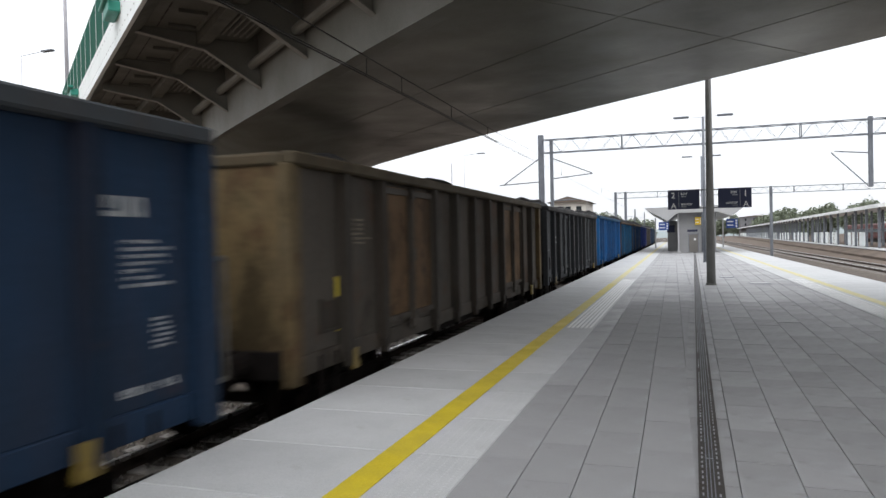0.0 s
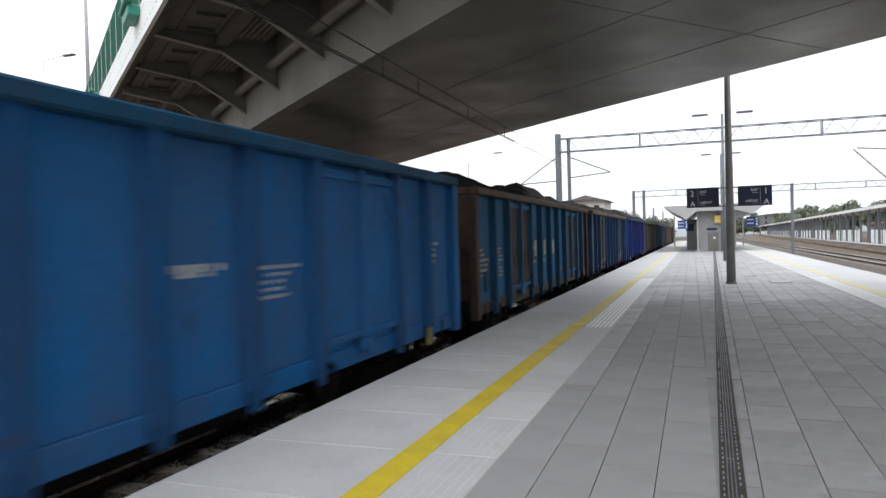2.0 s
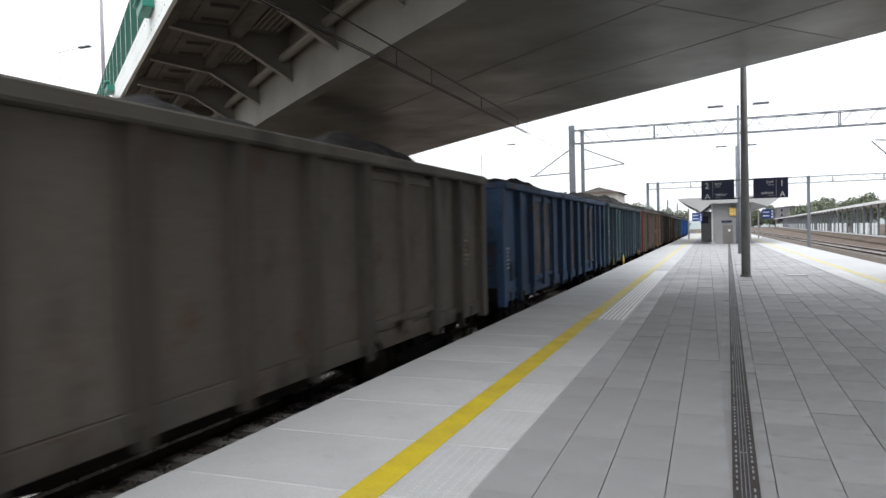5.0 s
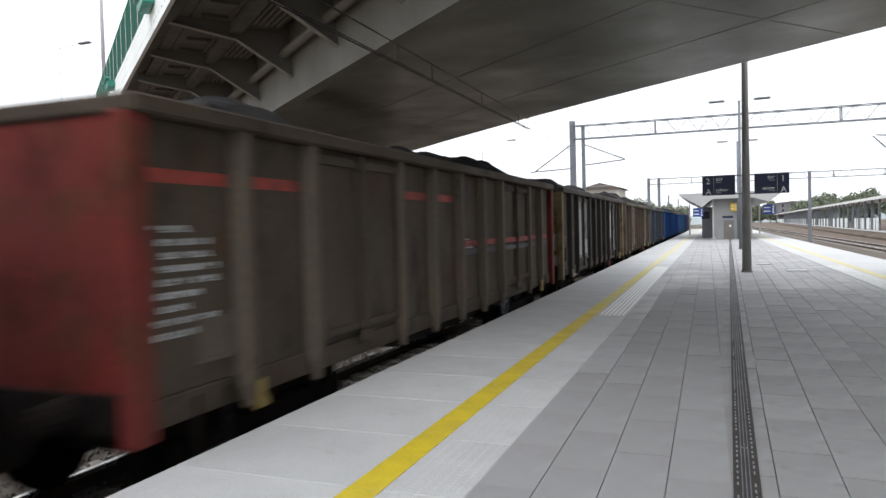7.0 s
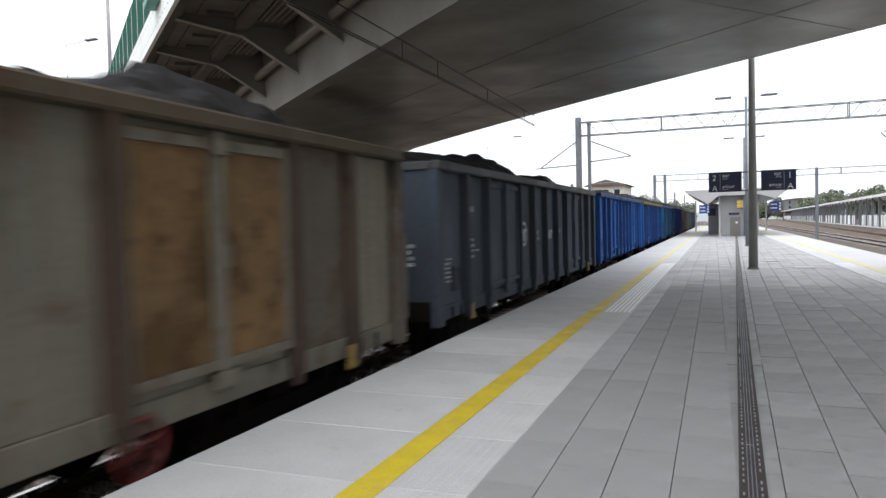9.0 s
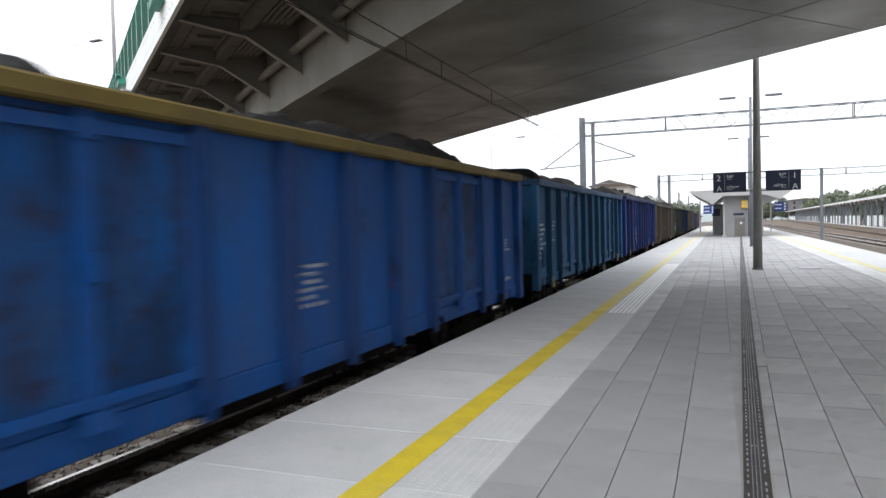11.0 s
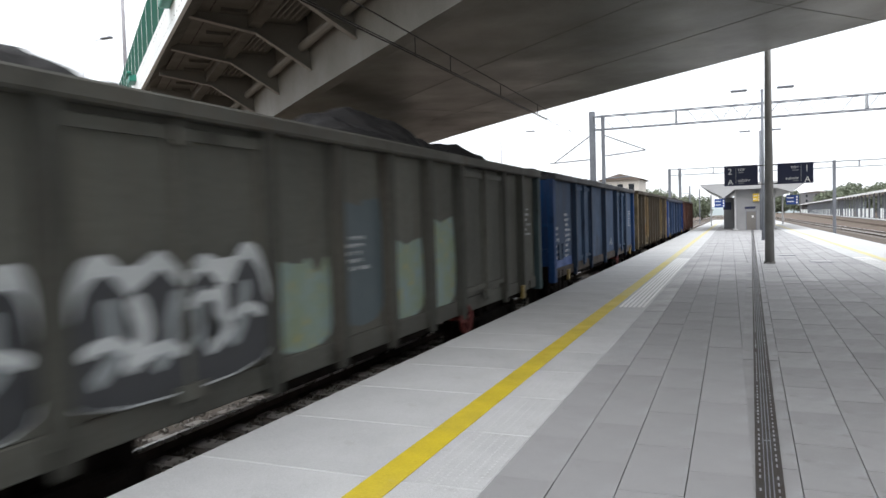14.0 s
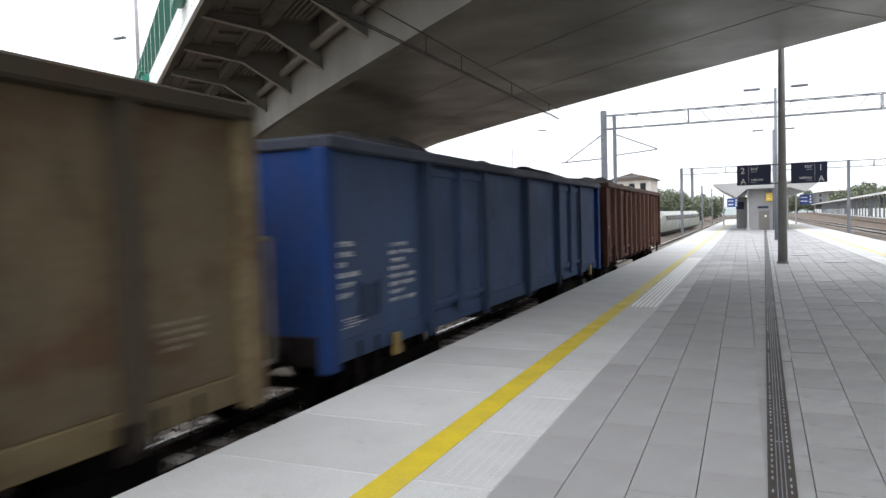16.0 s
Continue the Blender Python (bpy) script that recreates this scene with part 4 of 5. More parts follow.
for k in (2, 6, 13, 17):
    rs = random.Random(500 + k)
    bm = bmnew()
    for r in range(4):
        x, z = 0.5, 1.92 - 0.085 * r
        while x < 1.02:
            w = rs.uniform(0.025, 0.05)
            if rs.random() > 0.15:
                box(bm, x, x + w, -6.4345, -6.4305, z, z + 0.05)
            x += 0.06
    ob = part("end_stencil", bm, M_LETTER, train[k], "small white lettering on the end wall")
    ob["kind"] = "stuff"
    boxpart("red_mark", (0.62, 0.88, -6.4345, -6.4305, 1.50, 1.56), M_MARK_R, train[k], "short red mark")
blocks(4, ((-2.05, -1.25, 1), (-0.95, -0.2, 1), (0.15, 0.95, 1)), 1.78, 2.16, M_MARK_Y)
bars(4, -2.05, -1.25, 1.62, 1.7, 1, M_MARK_Y, 7)
bars(4, -0.95, -0.2, 1.62, 1.7, 1, M_MARK_Y, 8)
blocks(9, ((-0.95, -0.15, 3), (0.15, 0.95, 3), (1.25, 2.05, 3)), 2.0, 2.27)
ring(9, -1.65, 2.06, 0.28)
ring(13, -1.65, 2.0, 0.24)
for a, b in ((-6.2, -5.38), (-5.12, -4.33), (-2.05, -1.23), (-0.97, -0.13)):
    boxpart("red_stripe", (FACE, FACE + 0.003, a, b, 2.6, 2.7), M_MARK_R, train[10], "faded red stripe")
for a, b, x in ((0.13, 0.97, FACE), (1.23, 2.05, FACE), (2.30, 3.10, 1.391), (3.26, 4.06, 1.391), (4.35, 5.1, FACE), (5.4, 6.2, FACE)):
    boxpart("red_stripe", (x, x + 0.003, a, b, 1.93, 2.02), M_MARK_R, train[10], "faded red stripe")
    boxpart("dark_stripe", (x, x + 0.003, a, b, 1.80, 1.88), M_SPRAY_K, train[10], "faded dark stripe")
for z0, z1 in ((1.2, 1.46), (1.57, 2.0)):
    boxpart("repair_plate", (-1.22, 1.24, -6.442, -6.4305, z0, z1), M_PATCHW, train[11], "pale repair plate on the end")


def spray(k, pts, material, x, label=""):
    """A flat sprayed shape with a smooth outline through pts (along the wagon, height)."""
    out = []
    n = len(pts)
    for i in range(n):
        p = [Vector(pts[(i + d) % n]) for d in (-1, 0, 1, 2)]
        for s in range(4):
            t = s / 4
            out.append(0.5 * (2 * p[1] + (p[2] - p[0]) * t + (2 * p[0] - 5 * p[1] + 4 * p[2] - p[3]) * t * t + (3 * p[1] - p[0] - 3 * p[2] + p[3]) * t ** 3))
    bm = bmnew()
    f = bm.faces.new([bm.verts.new((x, q.x, q.y)) for q in out])
    bmesh.ops.triangulate(bm, faces=[f])
    return part("graffiti", bm, material, train[k], label)


# silver and black letters, then pastel patches
def wave(y0, y1, z0, top, n, seed, amp):
    rs = random.Random(seed)
    up = [(y0 + (y1 - y0) * i / n, top + (amp if i % 2 else -amp) + rs.uniform(-0.04, 0.04)) for i in range(n + 1)]
    return [(y0, z0)] + up + [(y1, z0)]


def stroke(pts, w):
    """Outline of a thick stroke through pts."""
    left, right = [], []
    for i, p in enumerate(pts):
        a, b = Vector(pts[max(0, i - 1)]), Vector(pts[min(len(pts) - 1, i + 1)])
        d = (b - a).normalized() * w
        left.append((p[0] - d.y, p[1] + d.x))
        right.append((p[0] + d.y, p[1] - d.x))
    return left + right[::-1]


boxpart("painted_panel", (FACE + 0.0005, FACE + 0.003, -6.24, -5.35, 1.11, 2.12), M_SPRAY_B, train[19], "slate blue repainted lower panel")
for r in ((-6.15, -5.85, 1.75, 2.0, 2), (-5.78, -5.45, 1.72, 2.02, 3), (-6.15, -5.5, 1.2, 1.5, 3)):
    bars(19, *r, x=FACE + 0.003)
boxpart("painted_strip", (FACE + 0.0005, FACE + 0.003, -6.2, -4.35, 1.11, 1.30), M_STRIPBLUE, train[20], "bright blue strip along the lower edge")
for y0, y1, x, sd in ((-5.14, -4.31, FACE + 0.001, 2), (-4.10, -2.32, 1.392, 3)):
    n = 4 if y1 - y0 < 1 else 8
    spray(19, wave(y0, y1, 1.19, 2.02, n, sd, 0.07), M_SPRAY_W, x, "silver sprayed outline")
    spray(19, wave(y0 + 0.02, y1 - 0.02, 1.19, 1.88, n, sd, 0.08), M_SPRAY_K, x + 0.002, "black sprayed fill")
    rs = random.Random(sd)
    for q in range(3 if n == 4 else 6):
        a = y0 + 0.15 + (y1 - y0 - 0.3) * (q + 0.4) / (3 if n == 4 else 6)
        pts = [(a - 0.12, 1.30 + rs.uniform(0, 0.1)), (a + rs.uniform(-0.02, 0.1), 1.48), (a + 0.02, 1.62), (a - 0.05 + rs.uniform(0, 0.15), 1.80)]
        spray(19, stroke(pts, rs.uniform(0.035, 0.065)), (M_SPRAY_G, M_SPRAY_W, M_SPRAY_G)[q % 3], x + 0.004)
    for q in range(2 if n == 4 else 4):
        a = y0 + (y1 - y0) * (q + 0.5) / (2 if n == 4 else 4)
        z = rs.uniform(1.4, 1.75)
        spray(19, stroke([(a - 0.17, z), (a, z + 0.05), (a + 0.17, z - 0.02)], 0.04), M_SPRAY_W, x + 0.006)
for y0, y1, z0, z1, m in ((-2.07, -1.22, 1.18, 1.85, M_SPRAY_P), (-0.97, -0.12, 1.30, 2.4, M_SPRAY_B), (0.12, 0.97, 1.18, 1.95, M_SPRAY_P), (1.22, 2.05, 1.2, 2.2, M_SPRAY_P)):
    spray(19, wave(y0, y1, z0, z1, 5, int(y0 * 10), 0.05), m, FACE, "patch of sprayed colour")
for k, rows in ((11, ((-4.12, -3.3, 1.25, 2.8), (-3.15, -2.3, 1.25, 1.9), (2.3, 3.1, 1.6, 2.8))), (21, ((-4.12, -3.3, 1.75, 2.25), (2.3, 3.1, 1.3, 2.0))), (10, ())):
    for y0, y1, z0, z1 in rows:
        boxpart("repair_plate", (1.347, 1.353, y0 + 0.09, y1 - 0.09, z0 + 0.09, z1 - 0.14), M_PATCHW if k == 11 else M_PATCHG, train[k], "riveted repair plate")


def on_track(s):
    """The place of a wagon's middle s metres ahead, on the straight and then on the long left-hand bend."""
    if s < 112:
        return pose(TRACK_X, s, RAIL)
    b = (s - 112) / 850.0
    return pose(TRACK_X - 850 * (1 - math.cos(b)), 112 + 850 * math.sin(b), RAIL, 0, 0, math.degrees(b))


def gone(t):
    return -5.915 + 18.328 * t + 0.00774 * t * t


# wagons that stand a little behind or before the even spacing, in metres
SLACK = {1: 0.1, 2: 0.08, 3: 0.22, 4: 0.13, 5: 0.19, 6: 0.13, 9: -0.12, 13: 0.05, 16: 0.15, 17: 0.2, 18: 0.16, 19: 0.08, 20: 0.1, 21: 0.12}


def motions():
    for i, root in enumerate(train):
        walk(root, [(0.5 * k, on_track(PITCH * (i - 1) - gone(0.5 * k) + 6.4 + SLACK.get(i, 0.0))) for k in range(33)])
        # wheels turn while their wagon runs past the platform's near part
        near = [k / FPS for k in range(0, 481) if -10 < PITCH * (i - 1) - gone(k / FPS) + 6.4 < 34]
        if len(near) < 3:
            continue
        times = sorted({0.0, *near, 16.0})
        for b in root.children:
            for wh in b.children:
                if not wh.name.startswith("wheelset"):
                    continue
                y = wh.matrix_basis.translation.y
                t0, t1 = near[0], near[-1]
                rows = [(t, pose(0, y, 0.46, math.degrees((gone(min(max(t, t0), t1)) - gone(t0)) / 0.46))) for t in times]
                walk(wh, rows)


# ---- overhead line ----
def wire(bm, a, b, r=0.012, sag=0.0, n=1):
    a, b = Vector(a), Vector(b)
    p = a
    for i in range(1, n + 1):
        f = i / n
        q = a.lerp(b, f) - Vector((0, 0, sag * 4 * f * (1 - f)))
        tube(bm, p, q, r, seg=5, caps=False)
        p = q


ol = new("overhead_line")
tagged(ol, "twin contact wires and messenger wire over the track", "overhead wire")
# beyond 20 m the wires are thinned to imitate sky glare eating them
bm = bmnew()
for dx in (-0.03, 0.03):
    wire(bm, (TRACK_X + dx, -20, 4.24), (TRACK_X + dx, 20, 4.25), 0.011)
    wire(bm, (TRACK_X + dx, 20, 4.25), (TRACK_X + dx, 40, 4.26), 0.0035)
    wire(bm, (TRACK_X + dx, 40, 4.26), (TRACK_X + dx, 112, 4.3), 0.0035)
part("contact_wire", bm, M_WIRE, ol)
bm = bmnew()
wire(bm, (TRACK_X, -20, 4.75), (TRACK_X, 8, 4.58), 0.012)
wire(bm, (TRACK_X, 8, 4.58), (TRACK_X, 20, 4.52), 0.012)
wire(bm, (TRACK_X, 20, 4.52), (TRACK_X, 40, 5.0), 0.0035, 0.08, 5)
wire(bm, (TRACK_X, 40, 5.0), (TRACK_X, 79, 5.2), 0.0035, 0.25, 8)
part("messenger_wire", bm, M_WIRE, ol)
for y in (10.9, 12.5, 15.6, 18.9, 26, 32, 50, 60, 70):
    bm = bmnew()
    tube(bm, (TRACK_X, y, 4.25), (TRACK_X, y, 4.54 if y < 20 else 4.75), 0.008 if y < 20 else 0.005, seg=5)
    part("dropper", bm, M_WIRE, ol)


def lattice_gantry(y, x0, x1, z0, z1, name_label, hang=()):
    root = new("catenary_gantry")
    tagged(root, name_label, "gantry", "catenary gantries")
    bm = bmnew()
    for dy in (-0.25, 0.25):
        for z in (z0, z1):
            box(bm, x0, x1, y + dy - 0.022, y + dy + 0.022, z - 0.022, z + 0.022)
    n = int((x1 - x0) / 1.1)
    for i in range(n):
        a, b = x0 + (x1 - x0) * i / n, x0 + (x1 - x0) * (i + 1) / n
        for dy in (-0.25, 0.25):
            tube(bm, (a, y + dy, z0), ((a + b) / 2, y + dy, z1), 0.009, seg=5)
            tube(bm, ((a + b) / 2, y + dy, z1), (b, y + dy, z0), 0.009, seg=5)
        tube(bm, (a, y - 0.25, z1), (b, y + 0.25, z1), 0.02, seg=5)
        tube(bm, (a, y - 0.25, z0), (b, y + 0.25, z0), 0.02, seg=5)
        if i % 4 == 0:
            for dy in (-0.25, 0.25):
                tube(bm, (a, y + dy, z0), (a, y + dy, z1), 0.03, seg=5)
    part("lattice_beam", bm, M_GALV, root)
    return root


g1 = lattice_gantry(40, -7.2, 26, 6.22, 6.95, "galvanised lattice gantry spanning the tracks")
for x, w in ((-7.25, 0.15), (-6.66, 0.09)):
    bm = bmnew()
    box(bm, x - w, x + w, 40 - w, 40 + w, RAIL - 0.36, 7.25 if x < -7 else 6.95, 0.02)
    part("mast", bm, M_GALV, g1)
bm = bmnew()
box(bm, 9.1, 9.3, 39.9, 40.1, 3.6, 7.1, 0.02)
part("drop_post", bm, M_GALV, g1, "drop post hanging from the beam")
for a, b in (((-6.6, 40, 5.9), (-4.5, 41, 5.05)), ((-6.6, 40, 4.75), (-4.5, 41, 5.03)), ((-6.6, 40, 3.5), (-5.3, 41, 3.6)),
             ((-7.4, 40, 5.9), (-9.4, 40, 4.55)), ((-7.4, 40, 4.6), (-9.7, 40, 4.5)), ((9.1, 40, 3.65), (7.45, 40, 5.4)), ((9.1, 40, 5.3), (7.6, 40, 5.45))):
    bm = bmnew()
    tube(bm, a, b, 0.03, seg=6)
    part("cantilever_arm", bm, M_GALV, g1)
g2 = lattice_gantry(79, -6.3, 40, 5.45, 6.05, "distant lattice gantry over the tracks")
for x in (-6.25, -5.2, 9.2, 22):
    bm = bmnew()
    box(bm, x - 0.14, x + 0.14, 78.9, 79.1, RAIL - 0.36 if x != -5.2 else 3.0, 6.15, 0.02)
    part("mast", bm, M_GALV, g2)

# ---- lamp posts ----
def lamp_post(x, y, h, r0, r1, material, label, arm=1.05):
    root = new("lamp_post")
    root.location = (x, y, 0)
    bm = bmnew()
    tube(bm, (0, 0, 0.0), (0, 0, h), r0, r1, 20)
    part("pole", bm, material, root, smooth=True)
    bm = bmnew()
    tube(bm, (0, 0, -0.02), (0, 0, 0.05), r0 * 1.25, r0 * 1.2, 20)
    part("base_collar", bm, material, root)
    for s in (-1, 1):
        bm = bmnew()
        tube(bm, (0, 0, h - 0.05), (s * (arm - 0.3), 0, h), 0.006, seg=8)
        part("arm", bm, material, root)
        bm = bmnew()
        box(bm, s * arm - 0.38, s * arm + 0.38, -0.15, 0.15, h - 0.03, h + 0.06, 0.03)
        part("lamp_head", bm, M_GALV, root)
    return tagged(root, label, "lamp post", "platform lamp posts")


lamp_post(0.92, 21.6, 8.6, 0.125, 0.06, M_POLE, "tall tapered dark grey lamp post standing on the platform")
lamp_post(1.36, 38.3, 7.4, 0.085, 0.06, M_GALV, "slender galvanised lamp post with two flat lamp heads")
lamp_post(1.9, 58.0, 7.4, 0.085, 0.06, M_GALV, "slender galvanised lamp post with two flat lamp heads")


# ---- platform signs ----
def track_sign(x0, x1, left):
    root = new("platform_sign")
    root.location = (0, 21.75, 0)
    boxpart("sign_board", (x0, x1, -0.05, 0.05, 2.19, 2.755), M_SIGN, root, bevel=0.01)
    R = pose(0, 0, 0, 90)
    w = x1 - x0
    big, small = (x0 + 0.09, x0 + 0.36) if left else (x1 - 0.22, x1 - 0.36)
    words("number", "2" if left else "1", 0.24, M_WHITE, root, Matrix.Translation((big, -0.054, 2.515)) @ R)
    words("sector_letter", "A", 0.22, M_WHITE, root, Matrix.Translation((big, -0.054, 2.22)) @ R)
    al = "LEFT" if left else "RIGHT"
    words("word", "tor", 0.15, M_WHITE, root, Matrix.Translation((small, -0.054, 2.60)) @ R, al)
    words("word", "sektor", 0.125, M_WHITE, root, Matrix.Translation((small, -0.054, 2.30)) @ R, al)
    for z in (2.545, 2.25):
        a = small if left else small - 0.15
        boxpart("small_text_bar", (a, a + 0.15, -0.056, -0.051, z, z + 0.02), M_LETTER, root)
    a = x0 + 0.30 if left else x1 - 0.31
    boxpart("divider_line", (a, a + 0.012, -0.056, -0.051, 2.24, 2.70), M_LETTER, root)
    for z in (2.73, 2.21):
        boxpart("mounting_bar", (x1 if left else 0.95, 0.95 if left else x0, -0.02, 0.02, z - 0.015, z + 0.015), M_DARK, root)
    return tagged(root, "navy platform sign reading %s tor, A sektor" % ("2" if left else "1"), "sign", "track signs on the lamp post")


track_sign(-0.23, 0.645, True)
track_sign(1.145, 2.03, False)

# ---- shelter ----
sh = new("platform_shelter")
tagged(sh, "grey platform shelter with a flared pale canopy", "shelter")
SY = 58.5
boxpart("wall", (0.2, 2.9, SY, SY + 9, 0, 3.1), M_SHWALL, sh, "grey cladding wall")
boxpart("side_wall", (-0.75, 0.196, SY + 6, SY + 9, 0, 2.6), M_SHWALL, sh)
boxpart("door", (0.91, 1.58, SY - 0.04, SY - 0.004, 0.0, 1.42), M_DOORG, sh, "dark grey steel door", 0.01)
boxpart("door_frame", (0.86, 1.63, SY - 0.02, SY - 0.002, 0.0, 1.47), M_GALV, sh)
boxpart("name_plate", (0.80, 1.55, SY - 0.05, SY - 0.004, 1.62, 1.78), M_SIGN, sh, "dark narrow plate above the door")
boxpart("notice", (1.28, 1.42, SY - 0.05, SY - 0.042, 0.95, 1.1), M_WHITE, sh)
boxpart("column", (0.08, 0.196, SY - 0.2, SY - 0.08, 0, 3.15), M_CANOPY, sh, "white steel column")
boxpart("column_foot", (-0.02, 0.30, SY - 0.3, SY + 0.02, -0.0, 0.12), M_CANOPY, sh)
bm = bmnew()
prism(bm, [(-2.35, 3.55), (-2.3, 3.44), (-0.85, 2.6), (-0.7, 2.45), (0.1, 3.1), (3.0, 3.1), (4.0, 2.75), (5.0, 3.5), (5.05, 3.62)], (1, 0, 0), (0, 0, 1), (0, SY - 0.8, 0), (0, 1, 0), 24)
part("canopy", bm, M_CANOPY, sh, "flared pale metal canopy")
for x in (-2.2, 4.5):
    boxpart("far_column", (x, x + 0.14, SY + 20, SY + 20.14, 0, 3.2), M_CANOPY, sh)


def hanging_sign(x, y, z, w, h, material, label, bars=True):
    root = new("information_sign")
    root.location = (x, y, z)
    boxpart("sign_board", (-w / 2, w / 2, -0.05, 0.05, 0, h), material, root, bevel=0.01)
    if bars:
        for i in range(2):
            boxpart("text_bar", (-w * 0.42, w * 0.1, -0.055, -0.051, h * (0.25 + 0.4 * i), h * (0.35 + 0.4 * i)), M_WHITE, root)
        for i in range(3):
            boxpart("pictogram_bar", (w * 0.28, w * 0.42, -0.055, -0.051, h * (0.1 + 0.3 * i), h * (0.28 + 0.3 * i)), M_WHITE, root)
    boxpart("hanger", (-0.03, 0.03, -0.03, 0.03, h, h + 0.7), M_GALV, root)
    return tagged(root, label, "sign", "small station signs")


hanging_sign(-0.95, 58.0, 1.78, 0.75, 0.65, M_SIGNBLUE, "small blue information sign under the canopy")
hanging_sign(-0.45, 62, 1.6, 0.6, 0.6, M_SIGN, "small dark information sign under the canopy", False)
hanging_sign(4.1, 59, 1.85, 0.85, 0.7, M_SIGNBLUE, "small blue information sign under the canopy")
hanging_sign(1.6, 58.35, 2.15, 0.45, 0.6, M_SIGNYEL, "square yellow pictogram sign on the shelter")

# ---- second platform with a long canopy, beyond the right-hand tracks ----
FARP = pose(17.7, 74, -0.45, 0, 0, -2.4)
far = new("far_platform")
far.matrix_basis = FARP
tagged(far, "low far platform with pale edge", "platform", kind="structure")
boxpart("platform_body", (0.06, 9, -60, 320, RAIL - 0.36, -0.02), M_GROUND, far)
boxpart("edge_slab", (0, 1.6, -60, 320, -0.016, 0.05), M_SLAB, far)
bm = bmnew()
prism(bm, [(-1.2, -0.45), (-0.02, -0.08), (0.05, -0.08), (0.05, -0.7), (-1.2, -0.7)], (1, 0, 0), (0, 0, 1), (0, -60, 0), (0, 1, 0), 380)
part("gravel_shoulder", bm, M_GROUND, far)
can = new("long_canopy")
can.matrix_basis = FARP
tagged(can, "long pale platform canopy on rows of posts", "canopy")
bm = bmnew()
prism(bm, [(0.6, 4.05), (0.6, 4.42), (2.7, 4.75), (4.8, 4.42), (4.8, 4.05), (2.7, 4.3)], (1, 0, 0), (0, 0, 1), (0, 4, 0), (0, 1, 0), 380)
part("canopy_roof", bm, M_ROOFL, can)
bm = bmnew()
box(bm, -0.12, 0.12, -0.12, 0.12, 0, 4.15)
me = mesh_of("post", bm, M_GALV)
for i in range(46):
    for x in (1.1, 3.8):
        shared("post", me, can, pose(x, 6 + 6 * i, 0))
bm = bmnew()
box(bm, 0, 0.05, 0.1, 3.6, 0, 1.6)
me = mesh_of("screen_panel", bm, M_FASCIA)
wind = new("wind_screen_row")
wind.matrix_basis = FARP
tagged(wind, "row of white windbreak panels on the far platform", "screen")
for i in range(80):
    if i % 7 != 3:
        shared("screen_panel", me, wind, pose(1.7, 16 + 4.4 * i, 0.06))
# red carriages standing behind
car = new("red_railcar")
tagged(car, "red passenger carriages standing behind the far canopy", "train")
boxpart("body", (30, 33, 78, 150, 0.0, 2.4), M_REDTR, car, bevel=0.15)
boxpart("underframe", (30.3, 32.7, 78, 150, RAIL - 0.36, 0.0), M_DARK, car)
boxpart("window_band", (29.97, 30.0, 80, 148, 1.0, 1.6), M_GLASS, car)

# ---- standing passenger train on the second track ----
emu = new("passenger_train")
emu.location = (-9.0, 72, RAIL)
tagged(emu, "grey-green streamlined passenger train standing on the next track", "train")
bm = bmnew()
sec = [(-1.42, 0.35), (1.42, 0.35), (1.45, 1.2), (1.40, 2.0), (1.0, 2.42), (-1.0, 2.42), (-1.40, 2.0), (-1.45, 1.2)]
rings = []
for y, sx, dz in ((0, 0.72, -0.9), (0.5, 0.88, -0.45), (1.5, 0.97, -0.12), (2.6, 1.0, 0.0), (44, 1.0, 0.0)):
    rings.append([bm.verts.new((a * sx, y, b + (dz * max(0, (b - 0.9)) / 1.5))) for a, b in sec])
for r0, r1 in zip(rings, rings[1:]):
    for i in range(8):
        bm.faces.new((r0[i], r0[(i + 1) % 8], r1[(i + 1) % 8], r1[i]))
bm.faces.new(rings[0])
bm.faces.new(rings[-1][::-1])
part("body", bm, M_EMU, emu)
boxpart("window_band", (1.40, 1.455, 3.5, 43, 1.45, 1.95), M_GLASS, emu)
boxpart("bogie_skirt", (-1.2, 1.2, 1.5, 43, 0.05, 0.35), M_DARK, emu)
emu.rotation_euler = (0, 0, radians(-1.2))

# ---- far buildings and trees ----
def house(x, y, w, d, h, roof, name, wallm, label):
    root = new(name)
    root.location = (x, y, RAIL - 0.36)
    boxpart("wall", (0, w, 0, d, 0, h), wallm, root)
    bm = bmnew()
    prism(bm, [(-0.7, h), (w + 0.7, h), (w * 0.5, h + roof)], (1, 0, 0), (0, 0, 1), (0, -0.6, 0), (0, 1, 0), d + 1.2)
    part("roof", bm, M_ROOFTILE, root)
    for i in range(3):
        for z in (1.0, 3.6, 6.3, 9.0):
            if z + 1.3 < h:
                x0 = w * (0.12 + 0.3 * i)
                boxpart("window", (x0, x0 + 0.9, -0.04, -0.004, z, z + 1.3), M_GLASS, root)
    return tagged(root, label, "house")


house(-20.3, 120, 6.0, 10, 8.3, 1.0, "trackside_house", M_PLASTER, "pale plastered house with a low brown roof")
house(34.6, 430, 15, 14, 11.2, 0.8, "station_building", M_BRICK, "grey masonry building beyond the far platform")


